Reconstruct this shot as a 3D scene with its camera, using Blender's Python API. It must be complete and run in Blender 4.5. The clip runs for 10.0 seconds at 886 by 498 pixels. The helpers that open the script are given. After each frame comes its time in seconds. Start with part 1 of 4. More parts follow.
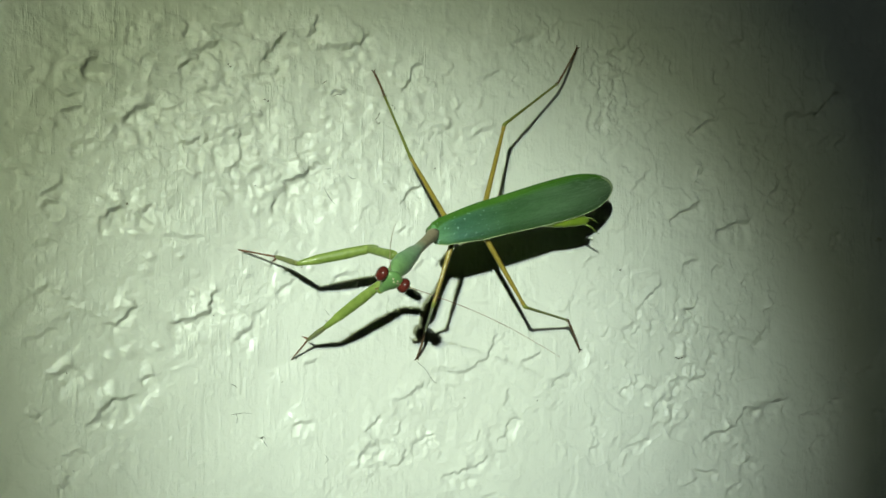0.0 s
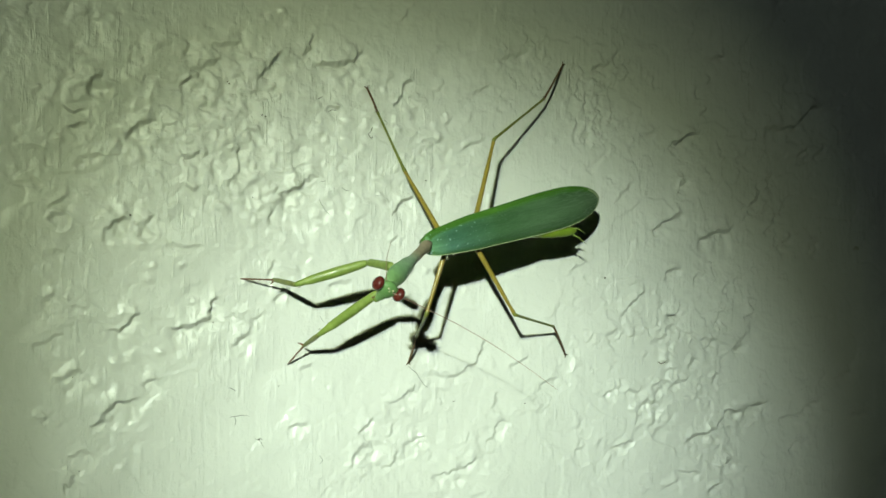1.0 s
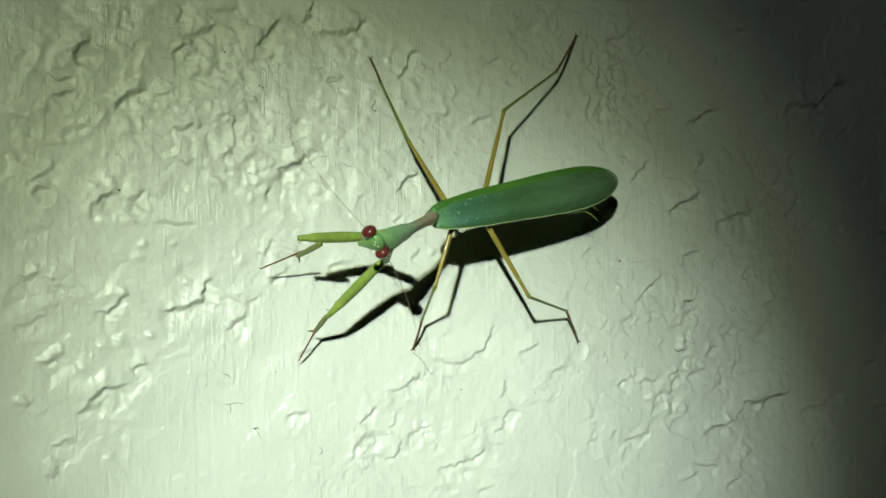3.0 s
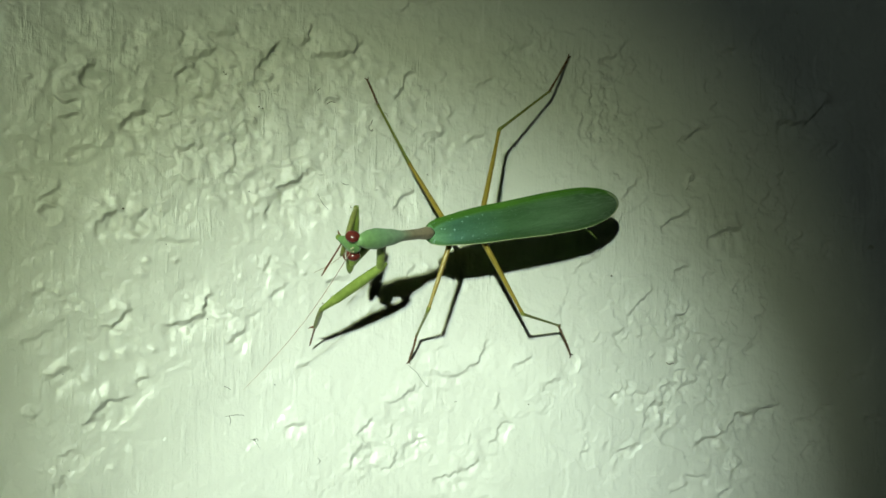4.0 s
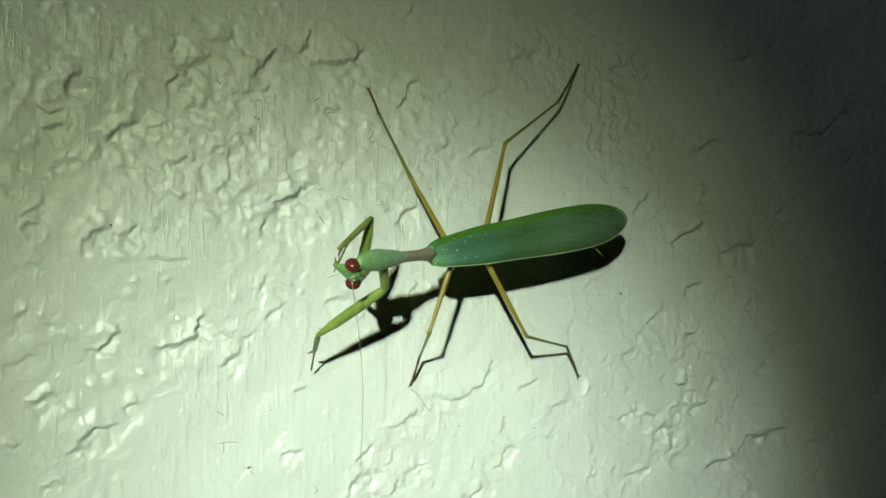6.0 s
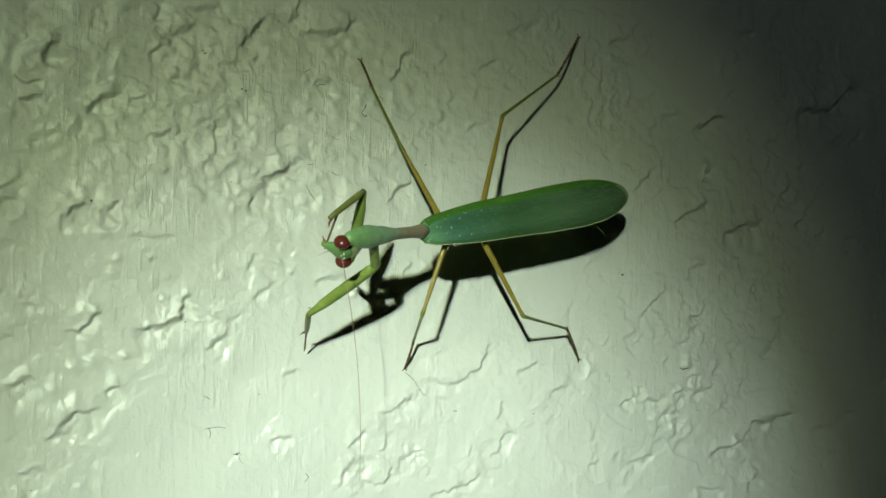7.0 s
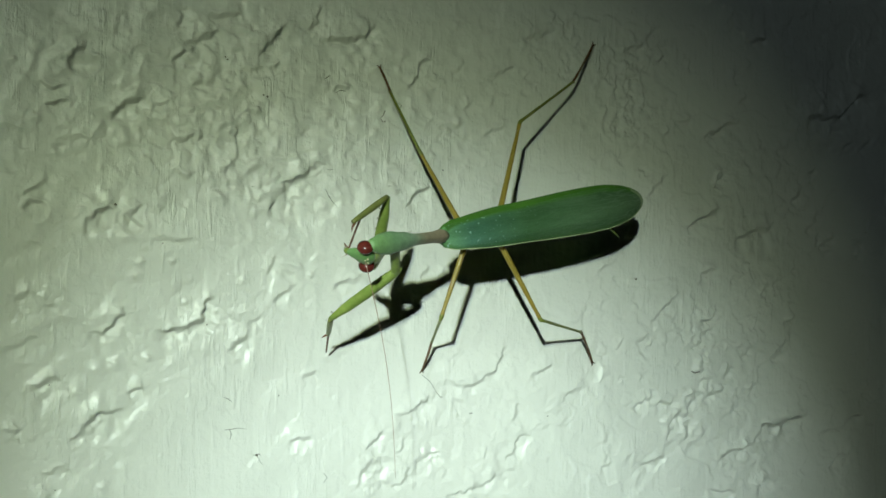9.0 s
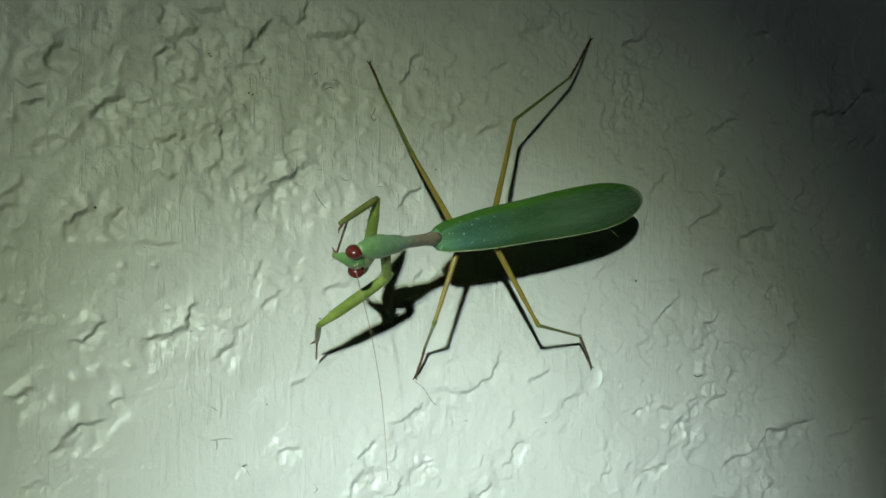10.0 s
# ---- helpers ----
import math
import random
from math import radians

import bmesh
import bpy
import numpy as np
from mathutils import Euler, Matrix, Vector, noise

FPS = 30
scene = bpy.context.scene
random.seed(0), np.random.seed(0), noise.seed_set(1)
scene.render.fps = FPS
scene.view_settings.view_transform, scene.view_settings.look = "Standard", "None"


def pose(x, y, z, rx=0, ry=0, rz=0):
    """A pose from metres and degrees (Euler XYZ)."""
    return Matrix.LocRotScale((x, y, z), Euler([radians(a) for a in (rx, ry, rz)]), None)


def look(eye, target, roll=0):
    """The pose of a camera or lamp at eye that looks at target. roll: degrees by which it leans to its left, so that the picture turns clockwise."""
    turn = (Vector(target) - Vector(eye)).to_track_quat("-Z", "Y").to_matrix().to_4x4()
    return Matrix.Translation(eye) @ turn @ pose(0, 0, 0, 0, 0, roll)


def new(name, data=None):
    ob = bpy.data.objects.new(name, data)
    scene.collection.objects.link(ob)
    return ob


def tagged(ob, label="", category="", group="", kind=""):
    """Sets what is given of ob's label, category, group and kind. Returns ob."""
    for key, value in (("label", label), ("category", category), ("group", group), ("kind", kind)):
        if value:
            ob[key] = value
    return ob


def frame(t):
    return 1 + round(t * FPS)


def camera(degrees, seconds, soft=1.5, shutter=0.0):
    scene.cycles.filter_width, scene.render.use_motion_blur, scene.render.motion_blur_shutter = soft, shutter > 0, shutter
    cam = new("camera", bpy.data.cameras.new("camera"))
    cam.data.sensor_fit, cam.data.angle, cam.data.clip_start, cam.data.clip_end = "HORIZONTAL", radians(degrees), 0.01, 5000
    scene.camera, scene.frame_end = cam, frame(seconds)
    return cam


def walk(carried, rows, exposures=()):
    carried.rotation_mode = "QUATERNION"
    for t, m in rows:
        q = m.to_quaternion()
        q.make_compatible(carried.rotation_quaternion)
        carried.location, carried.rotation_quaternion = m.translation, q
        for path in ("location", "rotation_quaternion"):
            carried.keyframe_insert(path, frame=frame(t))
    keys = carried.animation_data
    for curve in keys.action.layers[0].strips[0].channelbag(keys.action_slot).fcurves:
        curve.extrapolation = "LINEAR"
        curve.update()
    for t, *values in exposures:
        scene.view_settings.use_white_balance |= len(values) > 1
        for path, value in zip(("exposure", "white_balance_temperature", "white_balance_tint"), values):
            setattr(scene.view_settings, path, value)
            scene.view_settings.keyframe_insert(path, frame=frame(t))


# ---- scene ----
cam = camera(46.0, 10.0, soft=1.6)
PATH = [
    (0, -0.07762, -0.22181, 1.49981, 90.046, 0.016, -19.287),
    (0.5, -0.08221, -0.23016, 1.50056, 89.896, -0.219, -19.378),
    (1, -0.07855, -0.23167, 1.50095, 90.271, 0.008, -19.25),
    (1.5, -0.07926, -0.22865, 1.49638, 90.359, 0.008, -19.387),
    (2, -0.07746, -0.22082, 1.4952, 90.43, -0.065, -19.403),
    (2.5, -0.07657, -0.21685, 1.49479, 90.403, -0.063, -19.437),
    (4, -0.0742, -0.22642, 1.49893, 90.557, -0.189, -18.585),
    (4.5, -0.07617, -0.22352, 1.49796, 90.575, -0.487, -19.054),
    (5, -0.07473, -0.2198, 1.50751, 90.106, -0.527, -19.053),
    (6.5, -0.07531, -0.21168, 1.50273, 89.999, -0.392, -19.755),
    (7, -0.07239, -0.2068, 1.50047, 90.009, -0.343, -19.81),
    (7.5, -0.0721, -0.20268, 1.4994, 89.911, -0.466, -19.869),
    (8, -0.07484, -0.2045, 1.50254, 89.732, -0.684, -19.741),
    (8.5, -0.07569, -0.20756, 1.50249, 90.111, -0.632, -19.975),
    (9, -0.07705, -0.20831, 1.50105, 90.087, -0.58, -19.887),
    (9.5, -0.07621, -0.20315, 1.49984, 90.006, -0.58, -19.995),
    (10, -0.0734, -0.20175, 1.5024, 89.846, -0.257, -19.931),
]
# seconds, stops, kelvin, tint
EXPOSURE = [(0, -0.1, 6500, 10), (1, 0.05, 6500, 10), (2.5, 0.06, 6500, 10), (4, 0.13, 6500, 9), (5, 0.05, 6500, 9), (6.5, 0.05, 6500, 8), (7.5, -0.06, 6500, 8), (8.0, 0.0, 6450, 9), (8.5, -0.06, 6250, 12), (9.0, 0.05, 6050, 15), (9.5, -0.1, 5980, 17), (10, -0.1, 5980, 18)]
walk(cam, [(t, pose(x, y, z, rx, ry, rz)) for t, x, y, z, rx, ry, rz in PATH], EXPOSURE)

# ---- light: one hand torch out of view, built and aimed below, and the night around it ----
world = bpy.data.worlds.new("night")
world.use_nodes = True
world.node_tree.nodes["Background"].inputs["Color"].default_value = (0.55, 0.65, 0.8, 1)
world.node_tree.nodes["Background"].inputs["Strength"].default_value = 0.0015
scene.world = world

TORCH = (-0.4326, -0.8872, 1.7627)
# seconds, and the point of the wall that the torch's wide beam is held on, in millimetres
TORCH_AIM = [
    (0, -23.3, -10.1), (1, -20.0, -17.5), (2, -22.6, -19.2), (2.5, -30.7, -23.8), (4, -24.7, -29.9), (5, -31.4, -27.8), (6.5, -29.2, -30.8),
    (7.5, -28.4, -42.8), (8.5, -26.5, -45.4), (9, -24.3, -39.2), (9.5, -24.3, -42.0), (10, -18.2, -44.6),
]

# the torch's wide beam, its narrow bright one and the added faint halo round both: colour and radiance
OUTER_TINT, OUTER_POWER = (0.84, 0.99, 0.58), 15500
HOT_TINT, HOT_POWER = (0.81, 0.96, 0.91), 74600
HALO_TINT, HALO_POWER = (0.76, 0.93, 0.86), 2400

# ---- materials ----
def nodes(name):
    m = bpy.data.materials.new(name)
    m.use_nodes = True
    t = m.node_tree
    return m, t.nodes, t.links, t.nodes["Principled BSDF"]


def noise_tex(n, l, scale, detail=4.0, rough=0.55, stretch=(1, 1, 1), coord="Object"):
    co, mp, tx = n.new("ShaderNodeTexCoord"), n.new("ShaderNodeMapping"), n.new("ShaderNodeTexNoise")
    mp.inputs["Scale"].default_value = stretch
    l.new(co.outputs[coord], mp.inputs["Vector"])
    l.new(mp.outputs["Vector"], tx.inputs["Vector"])
    tx.inputs["Scale"].default_value, tx.inputs["Detail"].default_value, tx.inputs["Roughness"].default_value = scale, detail, rough
    return tx


def ramp(n, l, src, stops):
    r = n.new("ShaderNodeValToRGB")
    while len(r.color_ramp.elements) < len(stops):
        r.color_ramp.elements.new(0.5)
    for e, (p, c) in zip(r.color_ramp.elements, stops):
        e.position, e.color = p, (*c, 1)
    l.new(src, r.inputs["Fac"])
    return r


def mix(n, l, fac, a, b, mode="MIX"):
    x = n.new("ShaderNodeMix")
    x.data_type, x.blend_type = "RGBA", mode
    for key, v in ((0, fac), (6, a), (7, b)):
        if hasattr(v, "is_linked"):
            l.new(v, x.inputs[key])
        else:
            x.inputs[key].default_value = v if key == 0 else (*v, 1)
    return x.outputs[2]


def bump(n, l, src, strength, distance, after=None):
    b = n.new("ShaderNodeBump")
    b.inputs["Strength"].default_value, b.inputs["Distance"].default_value = strength, distance
    l.new(src, b.inputs["Height"])
    if after:
        l.new(after.outputs["Normal"], b.inputs["Normal"])
    return b


def skin(name, colours, scale=350.0, rough=0.4, relief=0.25, depth=0.00012, stretch=(1, 1, 1), coat=0.0, sss=0.0):
    """A living surface: two or three tones mottled at two scales, with fine relief."""
    m, n, l, p = nodes(name)
    a = noise_tex(n, l, scale, 5, 0.6, stretch)
    big = noise_tex(n, l, scale * 0.18, 3, 0.5)
    r = ramp(n, l, a.outputs["Fac"], [(0.25 + 0.5 * i / max(1, len(colours) - 1), c) for i, c in enumerate(colours)])
    tone = ramp(n, l, big.outputs["Fac"], [(0.3, (0.78, 0.8, 0.76)), (0.7, (1.12, 1.1, 1.05))])
    l.new(mix(n, l, 1.0, r.outputs["Color"], tone.outputs["Color"], "MULTIPLY"), p.inputs["Base Color"])
    l.new(bump(n, l, a.outputs["Fac"], relief, depth).outputs["Normal"], p.inputs["Normal"])
    p.inputs["Roughness"].default_value = rough
    p.inputs["Coat Weight"].default_value = coat
    p.inputs["Coat Roughness"].default_value = 0.12
    p.inputs["Specular IOR Level"].default_value = 0.3
    if sss:
        p.inputs["Subsurface Weight"].default_value = sss
        p.inputs["Subsurface Radius"].default_value = (0.0006, 0.001, 0.0004)
    return m


def wall_paint():
    m, n, l, p = nodes("glossy_wall_paint")
    grain = noise_tex(n, l, 1500, 3, 0.6)
    brush = ramp(n, l, noise_tex(n, l, 800, 3, 0.6, (1.0, 1.0, 0.13)).outputs["Fac"], [(0.52, (0, 0, 0)), (0.72, (1, 1, 1))])
    fine = noise_tex(n, l, 60, 6, 0.6)
    patch = noise_tex(n, l, 9, 3, 0.5)
    base = ramp(n, l, patch.outputs["Fac"], [(0.35, (0.67, 0.69, 0.62)), (0.65, (0.73, 0.74, 0.67))])
    dirt_n = noise_tex(n, l, 260, 2, 0.5)
    dirt = ramp(n, l, dirt_n.outputs["Fac"], [(0.74, (1, 1, 1)), (0.8, (0.72, 0.7, 0.62))])
    l.new(mix(n, l, 1.0, base.outputs["Color"], dirt.outputs["Color"], "MULTIPLY"), p.inputs["Base Color"])
    where = ramp(n, l, noise_tex(n, l, 48, 3, 0.6, (1.0, 1.0, 0.5)).outputs["Fac"], [(0.46, (0.12, 0.12, 0.12)), (0.64, (1, 1, 1))])
    streaks = mix(n, l, 1.0, brush.outputs["Color"], where.outputs["Color"], "MULTIPLY")
    slant = n.new("ShaderNodeMapping")
    slant.inputs["Rotation"].default_value = (0, radians(-42), 0)
    slant.inputs["Scale"].default_value = (1.0, 1.0, 0.12)
    at_wall = n.new("ShaderNodeTexCoord")
    l.new(at_wall.outputs["Object"], slant.inputs["Vector"])
    swept = n.new("ShaderNodeTexNoise")
    swept.inputs["Scale"].default_value, swept.inputs["Detail"].default_value = 700, 3
    l.new(slant.outputs["Vector"], swept.inputs["Vector"])
    sweep = ramp(n, l, swept.outputs["Fac"], [(0.5, (0, 0, 0)), (0.72, (1, 1, 1))])
    sweep_where = ramp(n, l, noise_tex(n, l, 30, 3, 0.6).outputs["Fac"], [(0.5, (0, 0, 0)), (0.62, (1, 1, 1))])
    b1 = bump(n, l, fine.outputs["Fac"], 0.5, 0.0007)
    b1 = bump(n, l, mix(n, l, 1.0, sweep.outputs["Color"], sweep_where.outputs["Color"], "MULTIPLY"), 0.5, 0.00018, b1)
    b2 = bump(n, l, streaks, 0.55, 0.0003, b1)
    pebble = noise_tex(n, l, 380, 3, 0.65)
    b2 = bump(n, l, pebble.outputs["Fac"], 0.5, 0.0003, b2)
    rough_where = ramp(n, l, noise_tex(n, l, 150, 3, 0.6).outputs["Fac"], [(0.48, (0.16, 0.16, 0.16)), (0.6, (1, 1, 1))])
    b3 = bump(n, l, mix(n, l, 1.0, grain.outputs["Color"], rough_where.outputs["Color"], "MULTIPLY"), 0.6, 0.00026, b2)
    l.new(b3.outputs["Normal"], p.inputs["Normal"])
    gloss = ramp(n, l, fine.outputs["Fac"], [(0.3, (0.29, 0.29, 0.29)), (0.7, (0.40, 0.40, 0.40))])
    l.new(gloss.outputs["Color"], p.inputs["Roughness"])
    return m


def plain(name, colour, rough=0.7):
    m, n, l, p = nodes(name)
    a = noise_tex(n, l, 14, 5)
    r = ramp(n, l, a.outputs["Fac"], [(0.3, tuple(c * 0.85 for c in colour)), (0.7, colour)])
    l.new(r.outputs["Color"], p.inputs["Base Color"])
    p.inputs["Roughness"].default_value = rough
    l.new(bump(n, l, a.outputs["Fac"], 0.2, 0.002).outputs["Normal"], p.inputs["Normal"])
    return m


def tegmen(name, base, edge):
    """Forewing: long fine veins, blue-green at the root, pale flecks there, greener towards the margin."""
    m, n, l, p = nodes(name)
    co = n.new("ShaderNodeTexCoord")
    xyz = n.new("ShaderNodeSeparateXYZ")
    l.new(co.outputs["Object"], xyz.inputs[0])
    along = n.new("ShaderNodeMapRange")
    along.inputs["From Max"].default_value = 0.05
    l.new(xyz.outputs["X"], along.inputs["Value"])
    tone = ramp(n, l, along.outputs["Result"], [(0.01, (0.11, 0.26, 0.12)), (0.1, (0.055, 0.15, 0.09)), (0.35, base), (0.8, (0.062, 0.125, 0.055)), (1.0, (0.095, 0.15, 0.08))])
    uv = n.new("ShaderNodeSeparateXYZ")
    l.new(co.outputs["UV"], uv.inputs[0])
    wobble = n.new("ShaderNodeMath")
    wobble.operation = "MULTIPLY_ADD"
    wobble.inputs[1].default_value = 0.12
    l.new(noise_tex(n, l, 260, 3, 0.6, (0.25, 1, 1)).outputs["Fac"], wobble.inputs[0])
    l.new(uv.outputs["Y"], wobble.inputs[2])
    field = ramp(n, l, wobble.outputs[0], [(0.08, edge), (0.2, (0, 0, 0)), (0.92, (0, 0, 0)), (1.0, (1, 1, 1))])
    veins = noise_tex(n, l, 300, 4, 0.6, (0.12, 1, 1))
    v = ramp(n, l, veins.outputs["Fac"], [(0.3, (0.7, 0.76, 0.7)), (0.5, (1.0, 1.0, 1.0)), (0.68, (1.3, 1.22, 1.3))])
    blade = mix(n, l, field.outputs["Color"], tone.outputs["Color"], (0.05, 0.15, 0.02))
    blotch = ramp(n, l, noise_tex(n, l, 130, 4, 0.65, (0.4, 1, 1)).outputs["Fac"], [(0.3, (0.6, 0.68, 0.6)), (0.7, (1.38, 1.28, 1.38))])
    blade = mix(n, l, 1.0, blade, blotch.outputs["Color"], "MULTIPLY")
    col = mix(n, l, 1.0, blade, v.outputs["Color"], "MULTIPLY")
    fleck = noise_tex(n, l, 1700, 2, 0.5)
    mask = n.new("ShaderNodeMapRange")
    mask.inputs["From Min"].default_value, mask.inputs["From Max"].default_value = 0.022, 0.004
    l.new(xyz.outputs["X"], mask.inputs["Value"])
    f = ramp(n, l, fleck.outputs["Fac"], [(0.66, (0, 0, 0)), (0.72, (1, 1, 1))])
    both = mix(n, l, 1.0, f.outputs["Color"], mask.outputs["Result"], "MULTIPLY")
    cell = n.new("ShaderNodeTexVoronoi")
    mp = n.new("ShaderNodeMapping")
    mp.inputs["Scale"].default_value = (0.45, 1, 1)
    l.new(co.outputs["Object"], mp.inputs["Vector"])
    l.new(mp.outputs["Vector"], cell.inputs["Vector"])
    cell.feature = "DISTANCE_TO_EDGE"
    cell.inputs["Scale"].default_value = 1900
    lace = ramp(n, l, cell.outputs["Distance"], [(0.02, (1.13, 1.11, 1.13)), (0.12, (0.98, 0.98, 0.98))])
    netted = mix(n, l, 1.0, col, lace.outputs["Color"], "MULTIPLY")
    # raised pale veins: long, branching, thickest towards the tip
    branch = noise_tex(n, l, 330, 3, 0.6, (0.10, 1, 1))
    line = ramp(n, l, branch.outputs["Fac"], [(0.40, (0, 0, 0)), (0.42, (1, 1, 1)), (0.44, (0, 0, 0)), (0.49, (0, 0, 0)), (0.51, (1, 1, 1)), (0.53, (0, 0, 0)), (0.58, (0, 0, 0)), (0.60, (1, 1, 1)), (0.62, (0, 0, 0))])
    tipward = ramp(n, l, along.outputs["Result"], [(0.2, (0.06, 0.06, 0.06)), (0.6, (0.25, 0.25, 0.25)), (0.85, (0.6, 0.6, 0.6))])
    veined = mix(n, l, mix(n, l, 1.0, line.outputs["Color"], tipward.outputs["Color"], "MULTIPLY"), netted, (0.14, 0.22, 0.13))
    l.new(mix(n, l, both, veined, (0.38, 0.56, 0.5)), p.inputs["Base Color"])
    b1 = bump(n, l, cell.outputs["Distance"], 0.3, 0.00015)
    b2 = bump(n, l, veins.outputs["Fac"], 0.35, 0.00012, b1)
    l.new(bump(n, l, line.outputs["Color"], 0.4, 0.0001, b2).outputs["Normal"], p.inputs["Normal"])
    p.inputs["Roughness"].default_value = 0.42
    p.inputs["Subsurface Weight"].default_value = 0.0
    return m


def pronotum_skin():
    m, n, l, p = nodes("pronotum_skin")
    co = n.new("ShaderNodeTexCoord")
    xyz = n.new("ShaderNodeSeparateXYZ")
    l.new(co.outputs["Object"], xyz.inputs[0])
    along = n.new("ShaderNodeMapRange")
    along.inputs["From Max"].default_value = 0.0195
    l.new(xyz.outputs["X"], along.inputs["Value"])
    tone = ramp(n, l, along.outputs["Result"], [(0.0, (0.27, 0.22, 0.15)), (0.34, (0.25, 0.22, 0.14)), (0.54, (0.21, 0.31, 0.2)), (0.8, (0.19, 0.34, 0.17)), (1.0, (0.19, 0.35, 0.13))])
    g = noise_tex(n, l, 900, 4)
    v = ramp(n, l, g.outputs["Fac"], [(0.3, (0.82, 0.82, 0.8)), (0.7, (1.12, 1.1, 1.08))])
    l.new(mix(n, l, 1.0, tone.outputs["Color"], v.outputs["Color"], "MULTIPLY"), p.inputs["Base Color"])
    l.new(bump(n, l, g.outputs["Fac"], 0.3, 0.0001).outputs["Normal"], p.inputs["Normal"])
    p.inputs["Roughness"].default_value = 0.45
    return m


PAINT = wall_paint()
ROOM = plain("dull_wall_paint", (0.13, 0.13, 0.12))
FLOOR = plain("dark_floor", (0.12, 0.11, 0.10))
WING = tegmen("forewing_green", (0.047, 0.118, 0.043), (0.55, 0.55, 0.55))
WING_EDGE = skin("forewing_margin_green", [(0.05, 0.145, 0.018), (0.08, 0.20, 0.03)], 500, 0.4, 0.3)
MEMBRANE = skin("hind_wing_membrane", [(0.2, 0.27, 0.14), (0.34, 0.4, 0.26)], 700, 0.35, 0.3, sss=0.1)
WING_PALE = skin("pale_wing_rim", [(0.36, 0.48, 0.24), (0.5, 0.58, 0.34)], 600, 0.45)
PRONOTUM = pronotum_skin()
GREEN = skin("leaf_green_cuticle", [(0.155, 0.225, 0.042), (0.265, 0.35, 0.078)], 620, 0.42, 0.45, 0.0002, coat=0.1, sss=0.05)
SHIN = skin("olive_green_shin", [(0.13, 0.15, 0.04), (0.23, 0.25, 0.07)], 620, 0.42, 0.4, 0.0002, coat=0.1)
PALE_GREEN = skin("pale_green_cuticle", [(0.13, 0.30, 0.12), (0.2, 0.4, 0.18)], 500, 0.4, 0.25)
FACE = skin("face_green_cuticle", [(0.12, 0.26, 0.08), (0.18, 0.34, 0.12)], 500, 0.35, 0.2, coat=0.2)
BELLY = skin("abdomen_green", [(0.17, 0.28, 0.025), (0.27, 0.38, 0.04)], 300, 0.45, 0.3)
# abdomen green darkened: the shade beneath the wings is put into the colour
SHADED_BELLY = skin("shaded_body_green", [(0.05, 0.10, 0.02), (0.08, 0.15, 0.03)], 300, 0.5, 0.3)
OCHRE = skin("ochre_leg", [(0.23, 0.17, 0.025), (0.34, 0.25, 0.045)], 380, 0.38, 0.25, coat=0.15)
OLIVE = skin("olive_leg", [(0.14, 0.16, 0.025), (0.22, 0.25, 0.05)], 420, 0.4, 0.25, coat=0.1)
BROWN = skin("brown_tarsus", [(0.08, 0.045, 0.02), (0.17, 0.09, 0.04)], 900, 0.5, 0.3)
RUST = skin("rust_tarsus", [(0.12, 0.05, 0.025), (0.21, 0.095, 0.05)], 900, 0.45, 0.3)
HAIR = skin("antenna_brown", [(0.34, 0.2, 0.15), (0.45, 0.32, 0.24)], 900, 0.5, 0.2)
CRACK = skin("dark_hairline", [(0.10, 0.095, 0.075), (0.22, 0.21, 0.17)], 900, 0.8)
EYE = skin("maroon_eye", [(0.075, 0.013, 0.011), (0.14, 0.028, 0.02)], 900, 0.25, 0.15, 0.00003, coat=0.5)
OCELLUS = skin("pale_ocellus", [(0.5, 0.5, 0.3), (0.65, 0.65, 0.42)], 900, 0.2, coat=0.6)
SPINE = skin("spine_tip", [(0.10, 0.10, 0.03), (0.2, 0.16, 0.05)], 900, 0.4)

# ---- the wall: plaster put on with a trowel, painted over many times ----
def smooth(t):
    t = np.clip(t, 0, 1)
    return t * t * (3 - 2 * t)


def quintic(t):
    return t * t * t * (t * (6 * t - 15) + 10)


def lattice(x, z, size, seed, sx=1.0, sz=1.0):
    """Smooth value noise, -1 to 1, with cells of that size."""
    g = np.random.RandomState(seed).uniform(-1, 1, (257, 257))
    u, v = x / (size * sx) + 64.37, z / (size * sz) + 64.73
    i, j = np.floor(u).astype(int), np.floor(v).astype(int)
    a, b = quintic(u - i), quintic(v - j)
    i, j = i % 256, j % 256
    return (g[i, j] * (1 - a) + g[i + 1, j] * a) * (1 - b) + (g[i, j + 1] * (1 - a) + g[i + 1, j + 1] * a) * b


def fbm(x, z, size, seed, octaves=4, gain=0.5):
    total, amp = 0, 1.0
    for k in range(octaves):
        total = total + amp * lattice(x, z, size / 2 ** k, seed + 17 * k)
        amp *= gain
    return total


